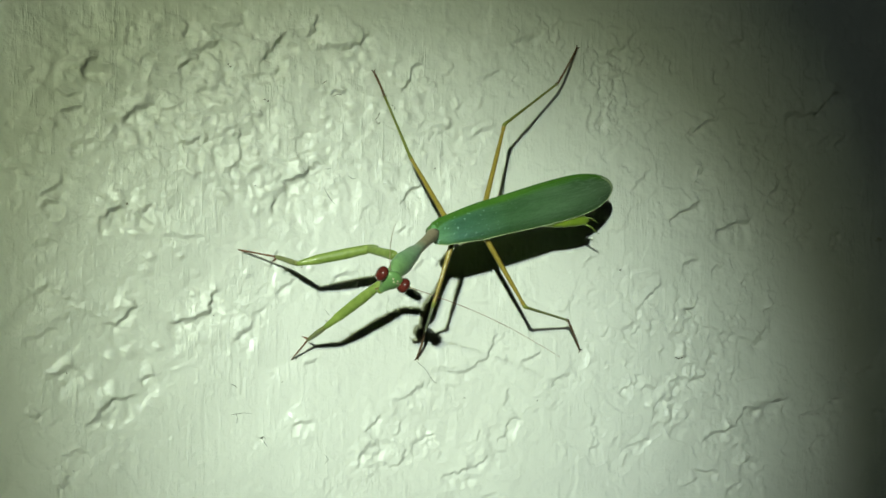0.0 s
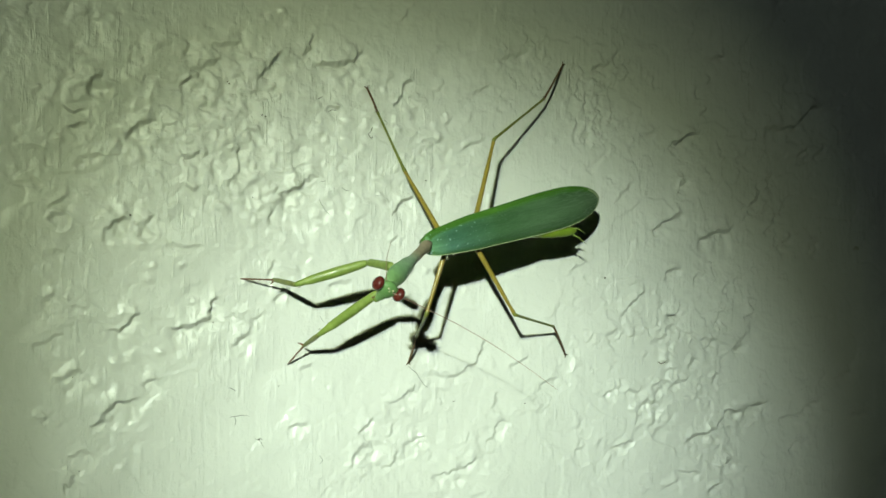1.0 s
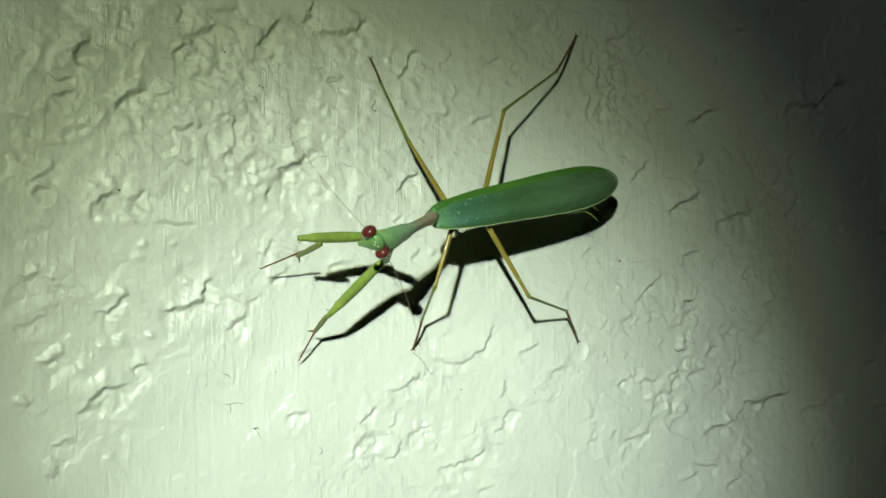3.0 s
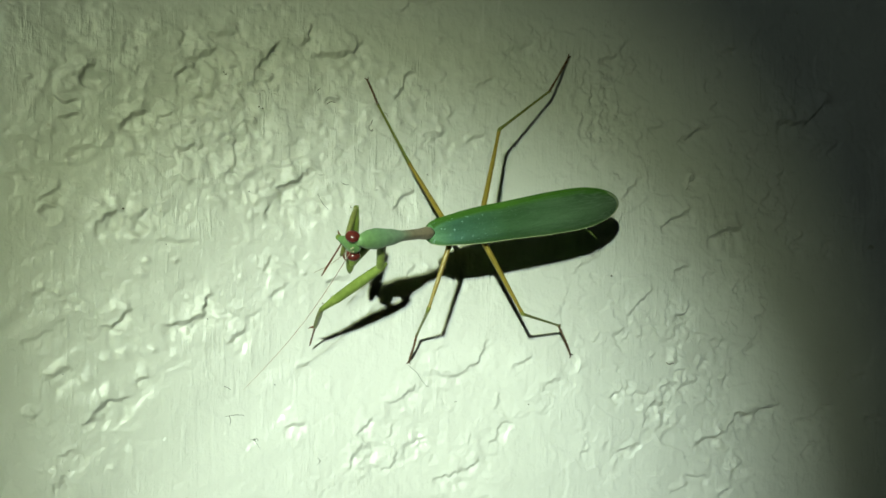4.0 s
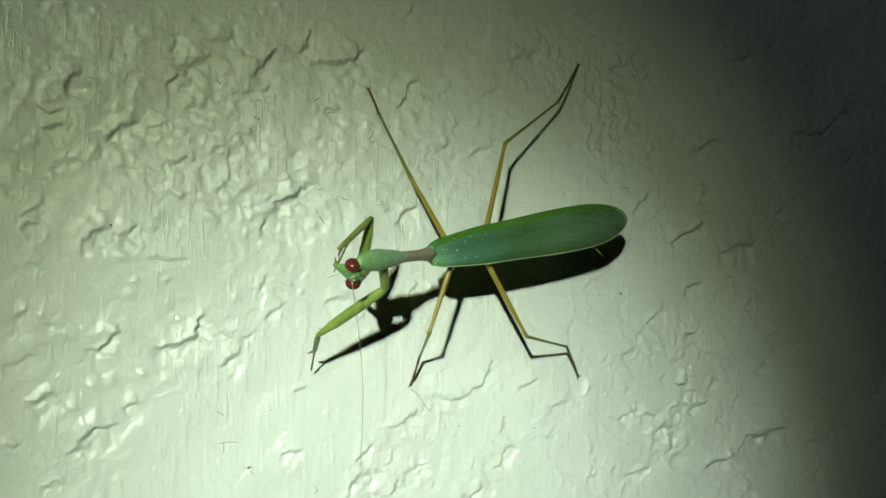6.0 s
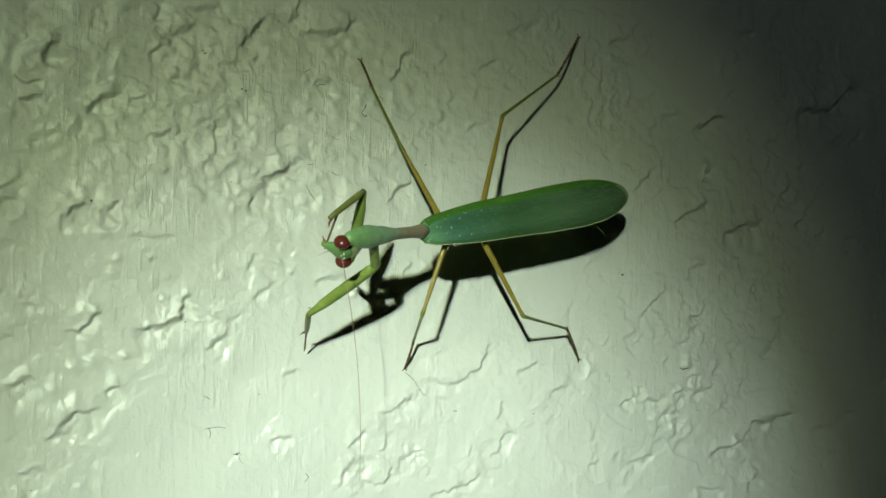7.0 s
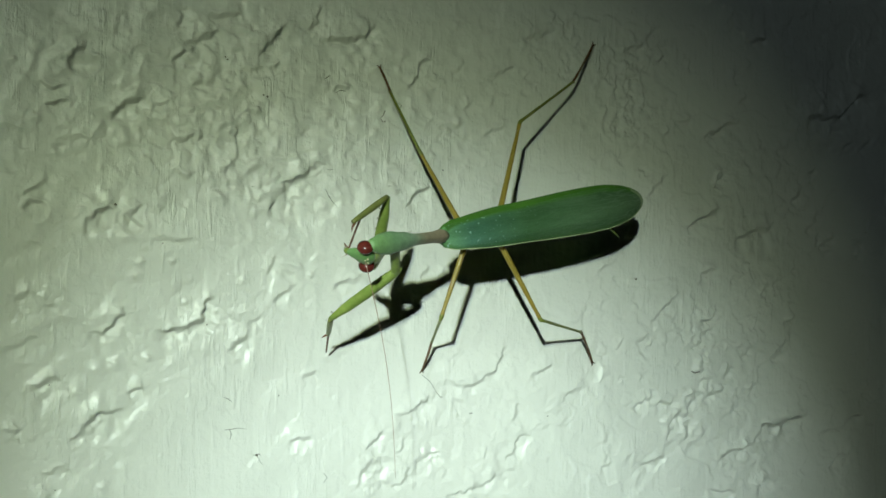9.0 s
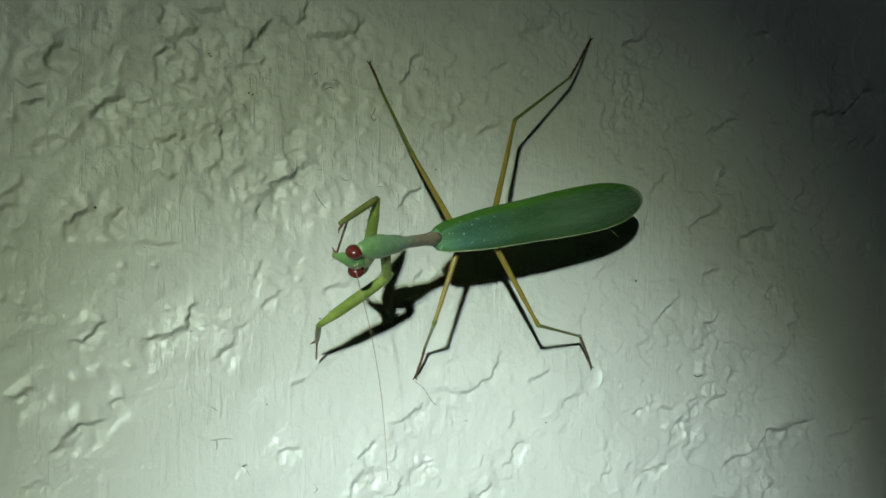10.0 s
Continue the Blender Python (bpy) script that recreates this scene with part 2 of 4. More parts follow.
class Plaster:
    """Relief of the wall in millimetres over a grid of millimetres."""

    def __init__(self, xs, zs):
        self.x, self.z = np.meshgrid(xs, zs, indexing="ij")
        x, z = self.x, self.z
        wx, wz = x + 2.2 * fbm(x, z, 11, 5, 3), z + 2.2 * fbm(x, z, 11, 9, 3)
        self.wx, self.wz = wx, wz
        h = 0.55 * fbm(x, z, 34, 21, 3)
        clump = smooth(0.45 + 1.5 * fbm(x, z, 17, 201, 2))
        calm = 0.5 + 0.5 * smooth((z + 12) / 30) * smooth((25 - x) / 40)
        h += 0.25 * calm * (0.35 + 0.65 * clump) * smooth(0.5 + fbm(wx, wz, 10, 31, 3) * 2.6)
        h -= 0.22 * calm * clump * smooth((fbm(wx, wz, 6.5, 47, 2) - 0.25) * 3.0)
        lumpy = 1.25 * np.exp(-((x + 44) / 40) ** 2 - ((z - 32) / 26) ** 2) + 0.12
        h += (0.11 + 0.16 * lumpy * clump) * fbm(wx, wz, 5.0, 61, 2)
        h += (0.015 + (0.03 + 0.07 * clump) * lumpy) * fbm(x + 0.8 * lattice(x, z, 1.9, 3), z + 0.8 * lattice(x, z, 1.9, 4), 2.6, 113, 2)
        # rounded crests left by the roller, with steep little flanks
        crest = fbm(x + 1.1 * lattice(x, z, 3.1, 11), z + 1.1 * lattice(x, z, 3.1, 12), 4.2, 131, 2)
        h += (0.02 + 0.15 * lumpy) * (0.35 + 0.65 * clump) * smooth(0.5 + 2.6 * (crest - 0.12))
        h += 0.06 * lumpy * smooth(0.5 + 3.2 * (fbm(wx, wz, 2.3, 151, 2) - 0.2))
        # flaked skins of old paint under the new
        flake = smooth(0.5 + 5.5 * (fbm(wx, wz, 15, 171, 4, 0.5) - 0.1)) + 0.7 * smooth(0.5 + 6.0 * (fbm(wx + 31, wz - 17, 10, 181, 4, 0.55) - 0.35))
        h += (0.09 - 0.03 * np.minimum(lumpy, 1) + 0.14 * smooth((x - 10) / 30)) * flake
        h += 0.02 * fbm(x, z, 1.3, 83, 2) + 0.022 * lattice(x, z, 0.7, 91, 1, 11)
        self.h = h

    def scarp(self, points, drop=0.5, run=5.0, edge=1.6):
        """A trowel edge: the plaster stands high to the left of the line, drops across it and climbs back over `run`."""
        p = np.array(points, float)
        pad = run * 2.5 + 3
        xs, zs = self.x[:, 0], self.z[0]
        i0, i1 = np.searchsorted(xs, (p[:, 0].min() - pad, p[:, 0].max() + pad))
        j0, j1 = np.searchsorted(zs, (p[:, 1].min() - pad, p[:, 1].max() + pad))
        if i1 <= i0 or j1 <= j0:
            return
        s = np.s_[i0:i1, j0:j1]
        x = self.x[s] + 0.6 * lattice(self.x[s], self.z[s], 2.4, 7) + 0.34 * lattice(self.x[s], self.z[s], 1.0, 71)
        z = self.z[s] + 0.6 * lattice(self.x[s], self.z[s], 2.4, 8) + 0.34 * lattice(self.x[s], self.z[s], 1.0, 72)
        best, side, where = np.full(x.shape, 1e9), np.zeros(x.shape), np.zeros(x.shape)
        lens = np.hypot(*np.diff(p, axis=0).T)
        total, done = lens.sum(), 0.0
        for (ax, az), (bx, bz), n in zip(p[:-1], p[1:], lens):
            dx, dz = (bx - ax) / n, (bz - az) / n
            t = np.clip((x - ax) * dx + (z - az) * dz, 0, n)
            d = np.hypot(x - ax - t * dx, z - az - t * dz)
            cross = (x - ax) * dz - (z - az) * dx
            m = d < best
            best[m], side[m], where[m] = d[m], np.sign(cross[m]), ((done + t) / total)[m]
            done += n
        d = best * side
        taper = smooth(np.minimum(where, 1 - where) * 4 + 0.12) * (0.85 + 0.45 * lattice(self.x[s], self.z[s], 1.9, 77))
        wide = 0.62 * edge * (1.15 + 0.6 * lattice(self.x[s], self.z[s], 2.2, 78))
        fall = smooth(d / wide + 0.5)
        low = fall * np.exp(-np.maximum(d, 0) / run * 1.5)
        lip = np.exp(-(np.minimum(d, 0) / (0.6 * run)) ** 2) * (1 - fall)
        reach = np.exp(-(np.maximum(best - run, 0) / run) ** 2)
        drop = drop * (1.22 + (0.25 if p[0, 0] < 0 and p[0, 1] > 8 else 0.0) + 0.65 * float(smooth((p[0, 0] - 25) / 40)))
        grit = low * reach * (0.09 * lattice(self.x[s], self.z[s], 1.1, 79) + 0.05 * lattice(self.x[s], self.z[s], 0.6, 80))
        self.h[s] += taper * reach * drop * (0.4 * lip - 0.6 * low) + grit

    def near(self, x, z, reach):
        i0, i1 = np.searchsorted(self.x[:, 0], (x - reach, x + reach))
        j0, j1 = np.searchsorted(self.z[0], (z - reach, z + reach))
        return np.s_[i0:i1, j0:j1]

    def pit(self, x, z, r, depth, wide=1.0):
        s = self.near(x, z, 4 * r + 3)
        u, v = self.x[s], self.z[s]
        d = np.hypot((u - x) / wide + 0.9 * lattice(u, v, 2.6, 41) + 0.3 * lattice(u, v, 1.1, 43), v - z + 0.9 * lattice(u, v, 2.6, 42))
        depth = depth * (1 + 0.7 * lattice(u, v, 2.9, 44))
        self.h[s] -= depth * (1 - smooth((d - 0.4 * r) / (0.9 * r))) - 0.35 * depth * np.exp(-((d - 1.25 * r) / (0.45 * r)) ** 2)

    def blob(self, x, z, r, height):
        s = self.near(x, z, 4 * r + 2)
        u, v = self.x[s], self.z[s]
        d = np.hypot(u - x + 0.35 * lattice(u, v, 1.3, 45), v - z + 0.35 * lattice(u, v, 1.3, 46)) / r
        self.h[s] += height * np.exp(-d ** 2 * 1.4)


def axis(lo, hi, a, b, step):
    """Fine steps from a to b, growing ones out to lo and hi."""
    mid = list(np.arange(a, b + step / 2, step))
    left, s, v = [], step, a
    while v > lo:
        s *= 1.25
        v = max(lo, v - s)
        left.append(v)
    right, s, v = [], step, b
    while v < hi:
        s *= 1.25
        v = min(hi, v + s)
        right.append(v)
    return np.array(left[::-1] + mid + right)


XS, ZS = axis(-1300, 1300, -104, 134, 0.26), axis(-1500, 1000, -70, 74, 0.26)
plaster = Plaster(XS, ZS)
plaster.scarp([(65.4, -18.9), (69.5, -19.2), (72.6, -21.1), (77.2, -21.4), (83.5, -23.6), (87.0, -19.4), (87.6, -15.4), (90.1, -14.1)], 0.57, 7.0)
plaster.scarp([(61.9, -14.8), (64.9, -13.8), (67.6, -11.7)], 0.57, 3.3)
plaster.scarp([(36.2, -24.0), (35.7, -27.0), (33.6, -30.0)], 0.69, 3.4)
plaster.scarp([(70.8, -46.3), (75.9, -45.3), (79.7, -41.2), (87.5, -38.6), (94.9, -37.4)], 0.46, 7.0)
plaster.scarp([(-81.0, 27.3), (-78.7, 28.2), (-76.3, 28.9)], 1.03, 2.6)
plaster.scarp([(-69.5, 25.1), (-67.6, 27.8), (-66.6, 29.1), (-64.6, 29.9), (-62.1, 30.6)], 1.26, 4.9)
plaster.scarp([(-77.2, 33.9), (-76.8, 35.6), (-76.1, 37.3), (-74.9, 38.1), (-73.8, 39.0)], 0.92, 3.2)
plaster.scarp([(-58.6, 37.3), (-55.6, 39.7), (-53.0, 41.7), (-50.4, 42.7), (-48.6, 44.5)], 1.15, 6.2)
plaster.scarp([(-40.8, 40.0), (-39.2, 42.0), (-37.0, 44.4), (-35.4, 46.7)], 1.15, 4.3)
plaster.scarp([(-54.0, 32.9), (-50.8, 33.6), (-48.8, 34.1)], 0.69, 2.7)
plaster.scarp([(-58.0, 21.8), (-55.9, 22.6), (-53.4, 23.1)], 0.92, 2.6)
plaster.scarp([(-45.5, 18.1), (-45.4, 22.1), (-45.2, 25.9)], 0.92, 3.9)
plaster.scarp([(-48.1, 16.4), (-46.7, 16.7), (-45.5, 18.1)], 0.69, 2.6)
plaster.scarp([(-44.5, 28.5), (-42.3, 28.0), (-40.7, 27.9)], 0.69, 2.6)
plaster.scarp([(-45.1, 36.5), (-41.3, 36.6), (-39.1, 36.9), (-37.8, 37.8)], 0.69, 3.8)
plaster.scarp([(-37.3, 14.2), (-34.0, 14.9), (-32.0, 15.7), (-31.0, 17.3), (-29.4, 18.2), (-27.3, 17.9)], 1.03, 5.7)
plaster.scarp([(-33.7, 46.9), (-30.9, 45.7), (-29.5, 46.7)], 0.8, 2.6)
plaster.scarp([(-29.2, 44.2), (-25.8, 43.9), (-21.3, 44.2), (-18.9, 45.0), (-17.6, 47.2), (-16.9, 48.9)], 1.15, 7.0)
plaster.scarp([(-25.8, 33.1), (-24.1, 34.3), (-22.3, 34.5)], 0.69, 2.6)
plaster.scarp([(-10.6, 35.2), (-8.2, 36.1), (-7.3, 38.0), (-7.5, 39.6), (-6.4, 40.8), (-4.6, 40.3)], 1.03, 4.9)
plaster.scarp([(-4.2, 24.8), (-2.1, 26.7), (0.4, 27.5), (2.5, 28.4)], 0.92, 3.9)
plaster.scarp([(6.9, 25.5), (9.2, 27.2), (11.7, 28.0), (12.8, 29.8)], 0.8, 3.8)
plaster.scarp([(-0.3, 39.1), (2.8, 40.1)], 0.57, 2.6)
plaster.scarp([(6.6, 39.2), (9.7, 38.8), (12.9, 40.3), (15.5, 41.3)], 0.57, 4.7)
plaster.scarp([(2.2, 31.3), (4.7, 33.2)], 0.57, 2.6)
plaster.scarp([(16.7, 47.5), (21.3, 49.3), (24.6, 50.2)], 0.69, 4.2)
plaster.scarp([(41.5, 45.6), (42.2, 47.3), (44.2, 48.1), (48.1, 48.4)], 0.8, 4.0)
plaster.scarp([(50.3, 48.6), (52.5, 49.4)], 0.46, 2.6)
plaster.scarp([(38.7, 35.9), (39.1, 39.0), (39.2, 41.1)], 0.57, 2.6)
plaster.scarp([(43.3, 30.0), (45.5, 31.3)], 0.46, 2.6)
plaster.scarp([(54.8, 31.7), (57.0, 31.6), (59.2, 31.8)], 0.69, 2.6)
plaster.scarp([(63.4, 28.6), (66.0, 29.5), (69.0, 31.3), (72.8, 32.6)], 1.15, 5.1)
plaster.scarp([(70.7, 40.9), (71.4, 45.0)], 0.8, 2.6)
plaster.scarp([(75.7, 51.6), (79.6, 52.4)], 0.8, 2.6)
plaster.scarp([(90.9, 33.8), (95.0, 34.7), (101.6, 34.6), (104.0, 37.2), (106.5, 39.7), (110.8, 41.3)], 1.15, 7.0)
plaster.scarp([(83.0, 26.1), (86.5, 26.7)], 0.57, 2.6)
plaster.scarp([(91.9, 20.8), (95.1, 22.0)], 0.57, 2.6)
plaster.scarp([(66.1, 18.0), (68.3, 21.0)], 0.69, 2.6)
plaster.scarp([(-73.0, 3.0), (-72.6, 5.7), (-71.8, 7.4), (-69.9, 8.3), (-68.1, 8.4)], 1.03, 4.3)
plaster.scarp([(-66.9, 7.8), (-64.9, 7.9), (-63.3, 9.4)], 0.69, 2.6)
plaster.scarp([(-39.1, 6.3), (-38.8, 8.7), (-37.8, 10.9), (-37.0, 12.3), (-34.6, 14.0)], 0.92, 4.7)
plaster.scarp([(-39.0, -4.6), (-38.1, -2.8), (-37.0, -0.9)], 0.69, 2.6)
plaster.scarp([(-73.1, -15.3), (-70.7, -14.8), (-68.7, -13.8), (-67.3, -12.3), (-65.8, -11.4)], 1.15, 4.2)
plaster.scarp([(-61.3, -15.2), (-57.7, -14.8), (-54.6, -14.9), (-53.1, -14.2), (-51.7, -12.8), (-51.8, -10.8), (-50.5, -8.9), (-48.4, -7.5)], 1.26, 7.0)
plaster.scarp([(-44.6, -18.5), (-43.3, -15.8), (-41.8, -13.3), (-39.6, -12.1)], 0.57, 4.2)
plaster.scarp([(-37.7, -10.1), (-35.0, -7.7), (-32.8, -5.5)], 0.69, 3.4)
plaster.scarp([(-36.3, -2.7), (-32.2, -3.3)], 0.57, 2.6)
plaster.scarp([(-83.0, -26.0), (-81.1, -25.6), (-79.7, -24.3), (-77.4, -22.9)], 1.03, 3.3)
plaster.scarp([(-46.2, -19.1), (-43.6, -17.4)], 0.8, 2.6)
plaster.scarp([(-65.9, -27.0), (-63.7, -26.4), (-62.0, -26.2)], 1.03, 2.6)
plaster.scarp([(-75.9, -35.7), (-73.5, -33.3), (-72.0, -31.8), (-70.9, -31.0), (-68.6, -30.9), (-65.5, -30.5)], 1.26, 6.2)
plaster.scarp([(-81.0, -41.2), (-77.3, -41.1), (-75.6, -40.2)], 0.69, 2.8)
plaster.scarp([(-35.0, -37.7), (-31.9, -37.6), (-29.5, -37.4)], 1.03, 2.8)
plaster.scarp([(-32.3, -25.1), (-29.2, -24.7), (-27.6, -24.3)], 0.69, 2.6)
plaster.scarp([(-3.4, -26.1), (0.3, -26.8), (5.2, -27.1), (9.7, -25.6), (11.2, -23.9), (11.9, -20.9), (13.7, -18.3)], 0.8, 7.0)
plaster.scarp([(-12.7, -33.6), (-8.8, -33.1), (-6.2, -31.8), (-3.8, -29.8)], 0.69, 5.0)
plaster.scarp([(-18.5, -40.8), (-15.3, -38.1), (-13.8, -36.6)], 0.8, 3.1)
plaster.scarp([(-19.6, -48.4), (-19.0, -45.3), (-17.6, -43.4), (-16.8, -42.1)], 0.8, 3.5)
plaster.scarp([(-6.1, -42.3), (-3.7, -42.2), (-0.8, -42.4)], 0.69, 2.6)
plaster.scarp([(-16.4, -47.3), (-14.7, -47.9), (-11.1, -47.6), (-9.3, -46.2), (-8.7, -43.6)], 0.8, 5.2)
plaster.scarp([(-0.8, -51.5), (2.3, -50.6), (4.8, -49.6), (7.7, -48.9), (10.1, -47.5), (12.7, -46.1)], 1.03, 7.0)
plaster.scarp([(12.6, -43.8), (14.9, -42.5), (15.7, -40.1), (17.0, -39.3), (19.6, -39.5)], 0.69, 4.6)
plaster.scarp([(14.6, -36.7), (15.9, -34.4), (16.3, -32.1)], 0.69, 2.6)
plaster.scarp([(19.0, -26.7), (22.7, -24.8), (24.2, -23.0)], 0.57, 3.3)
plaster.scarp([(26.0, -31.2), (29.4, -30.5), (32.8, -29.5)], 0.57, 3.5)
plaster.scarp([(-10.6, 9.7), (-9.2, 11.2), (-8.0, 13.1), (-5.0, 13.9)], 0.8, 3.7)
plaster.scarp([(-6.9, -4.9), (-4.5, -2.0)], 0.57, 2.6)
plaster.scarp([(-25.7, -6.6), (-23.7, -6.0), (-19.5, -5.7)], 0.69, 3.1)
plaster.scarp([(-10.6, 3.9), (-8.9, 6.0)], 0.57, 2.6)
plaster.scarp([(57.7, 7.2), (60.9, 8.6), (64.7, 10.6), (67.7, 11.8)], 1.15, 5.5)
plaster.scarp([(70.0, 4.5), (73.1, 4.9), (76.1, 6.3), (82.4, 7.5)], 1.26, 6.4)
plaster.scarp([(50.9, -13.3), (52.3, -10.8), (57.0, -8.5)], 1.03, 4.0)
plaster.scarp([(61.1, -4.2), (66.6, -2.8)], 0.8, 2.9)
plaster.scarp([(61.6, -15.2), (64.9, -14.2), (66.7, -13.2)], 0.69, 2.7)
plaster.scarp([(70.1, -4.5), (74.2, -4.6)], 0.69, 2.6)
plaster.scarp([(77.9, -9.0), (80.5, -6.5)], 0.8, 2.6)
plaster.scarp([(86.0, 11.4), (87.9, 14.4), (89.5, 16.4)], 0.8, 3.0)
plaster.scarp([(91.2, 6.8), (94.4, 9.2), (95.7, 11.9)], 0.8, 3.5)
plaster.scarp([(95.8, 3.4), (100.7, 4.8)], 0.8, 2.6)
plaster.scarp([(105.2, 3.7), (109.5, 4.2)], 0.69, 2.6)
plaster.scarp([(84.7, -15.7), (88.5, -14.1)], 0.69, 2.6)
plaster.scarp([(33.5, -30.0), (35.5, -27.9), (37.6, -26.5)], 0.69, 2.7)
plaster.pit(-74.0, 36.2, 2.3, 0.45)
plaster.pit(-81.9, 7.5, 1.7, 0.54)
plaster.pit(-70.4, 6.1, 2.0, 0.41)
plaster.pit(-65.1, 4.8, 1.6, 0.32)
plaster.pit(-13.5, -45.6, 3.6, 0.27)
plaster.pit(79.3, 3.0, 3.1, 0.27)
plaster.blob(-71.6, 37.3, 0.9, 0.38)
plaster.blob(-73.1, 34.6, 0.9, 0.26)
plaster.blob(-59.0, 27.0, 1.2, 0.41)
plaster.blob(-62.4, 25.4, 1.2, 0.45)
plaster.blob(-66.3, 21.8, 1.3, 0.45)
plaster.blob(-64.5, 23.7, 0.9, 0.3)
plaster.blob(-55.3, 38.3, 1.1, 0.38)
plaster.blob(-53.0, 34.8, 0.7, 0.3)
plaster.blob(-46.8, 25.7, 1.3, 0.52)
plaster.blob(-41.4, 17.9, 1.5, 0.45)
plaster.blob(-43.7, 16.5, 1.0, 0.3)
plaster.blob(-52.1, 18.2, 1.2, 0.38)
plaster.blob(-55.8, 15.6, 1.1, 0.3)
plaster.blob(-51.8, 31.1, 0.7, 0.3)
plaster.blob(-48.9, 30.5, 0.8, 0.3)
plaster.blob(-53.4, 26.4, 0.7, 0.3)
plaster.blob(-37.5, 38.7, 0.8, 0.38)
plaster.blob(-36.2, 36.2, 0.8, 0.3)
plaster.blob(-43.8, 33.0, 0.7, 0.3)
plaster.blob(-43.6, 38.5, 0.7, 0.3)
plaster.blob(-40.3, 43.4, 1.1, 0.38)
plaster.blob(-43.1, 44.3, 0.9, 0.3)
plaster.blob(-48.7, 11.2, 0.8, 0.3)
plaster.blob(-34.3, 9.0, 1.1, 0.38)
plaster.blob(-35.1, 5.3, 1.1, 0.38)
plaster.blob(-6.1, 33.4, 1.4, 0.38)
plaster.blob(-3.9, 36.9, 1.1, 0.3)
plaster.blob(-11.6, 41.0, 1.1, 0.3)
plaster.blob(-16.9, 33.0, 0.8, 0.22)
plaster.blob(46.5, 41.9, 1.0, 0.38)
plaster.blob(-61.9, -20.2, 0.8, 0.38)
plaster.blob(-71.2, -22.1, 1.5, 0.45)
plaster.blob(-67.7, -20.9, 1.2, 0.3)
plaster.blob(-74.9, -26.3, 1.3, 0.38)
plaster.blob(-69.9, -44.3, 1.4, 0.3)
plaster.blob(-31.1, -39.9, 1.8, 0.38)
plaster.blob(-42.1, -21.9, 2.0, 0.26)
plaster.blob(-37.9, -19.4, 1.8, 0.26)
plaster.blob(-48.5, -11.8, 1.1, 0.3)
plaster.blob(-63.0, -2.1, 0.9, 0.22)
plaster.blob(-26.6, -20.9, 1.0, 0.15)
plaster.scarp([(44.5, -33.7), (46.1, -32.8), (47.9, -32.0)], 0.92, 2.6)
plaster.scarp([(49.9, -33.6), (53.8, -33.4), (55.3, -31.4)], 0.69, 3.2)
plaster.scarp([(57.4, -33.1), (60.1, -31.9), (62.0, -31.4)], 0.8, 2.6)
plaster.scarp([(62.9, -33.2), (66.5, -31.6)], 0.92, 2.6)
plaster.scarp([(53.5, -41.2), (54.6, -38.2), (56.9, -36.3), (60.1, -36.4)], 0.8, 4.7)
plaster.scarp([(46.1, -47.3), (49.9, -46.6), (53.3, -45.9)], 0.8, 3.7)
plaster.scarp([(68.1, -46.4), (70.8, -45.9), (73.8, -45.1), (76.6, -43.3)], 0.92, 4.6)
plaster.scarp([(78.4, -39.5), (82.1, -39.9), (86.3, -39.1), (89.7, -38.5), (93.6, -36.9)], 1.03, 7.0)
plaster.scarp([(61.3, -58.3), (66.0, -57.0)], 0.8, 2.6)
plaster.scarp([(65.3, -54.4), (72.5, -55.2)], 0.69, 3.6)
plaster.scarp([(77.6, -55.6), (79.6, -53.6), (82.4, -52.0)], 0.92, 3.1)
plaster.scarp([(74.3, -60.7), (77.1, -59.1), (79.1, -58.4)], 0.8, 2.7)
plaster.scarp([(96.1, -42.2), (102.7, -41.8), (105.4, -39.3), (110.2, -38.6)], 0.92, 7.0)
plaster.scarp([(108.6, -33.0), (111.6, -31.5)], 0.92, 2.6)
plaster.scarp([(114.4, -32.5), (119.3, -30.9)], 1.03, 2.6)
plaster.scarp([(99.2, -50.9), (104.8, -48.6)], 0.8, 3.0)
plaster.scarp([(81.7, -23.7), (84.3, -20.9)], 0.8, 2.6)
plaster.scarp([(68.6, -28.0), (70.5, -25.0)], 0.69, 2.6)
plaster.scarp([(118.9, -42.9), (124.1, -42.0)], 0.8, 2.6)
plaster.scarp([(45.0, -19.7), (48.4, -17.5)], 0.69, 2.6)
plaster.scarp([(66.0, 16.5), (68.3, 19.9)], 0.8, 2.6)
plaster.scarp([(35.9, -47.3), (39.2, -46.2)], 0.46, 2.6)
plaster.scarp([(9.0, -56.8), (13.2, -55.6)], 0.46, 2.6)
plaster.scarp([(-45.9, -18.1), (-42.9, -16.0)], 0.46, 2.6)
plaster.scarp([(-87.9, -18.8), (-84.3, -16.7), (-81.6, -14.8)], 0.57, 3.8)
plaster.scarp([(-86.3, -34.0), (-84.3, -32.4)], 0.69, 2.6)
plaster.scarp([(-82.2, -47.7), (-79.0, -45.7)], 0.69, 2.6)
plaster.blob(61.8, -24.0, 1.1, 0.68)
plaster.blob(61.5, -25.7, 1.1, 0.75)
plaster.pit(60.9, -44.3, 2.2, 0.32)
plaster.scarp([(-51.4, 46.2), (-49.8, 46.8), (-47.7, 47.3), (-46.1, 47.1), (-43.9, 47.2)], 0.8, 3)
plaster.scarp([(-50.4, 28.8), (-48.6, 29.1), (-46.4, 28.8)], 0.7, 2.4)
plaster.scarp([(-61.4, 29.1), (-60.1, 28.9), (-58.5, 29.5)], 0.55, 2.2)
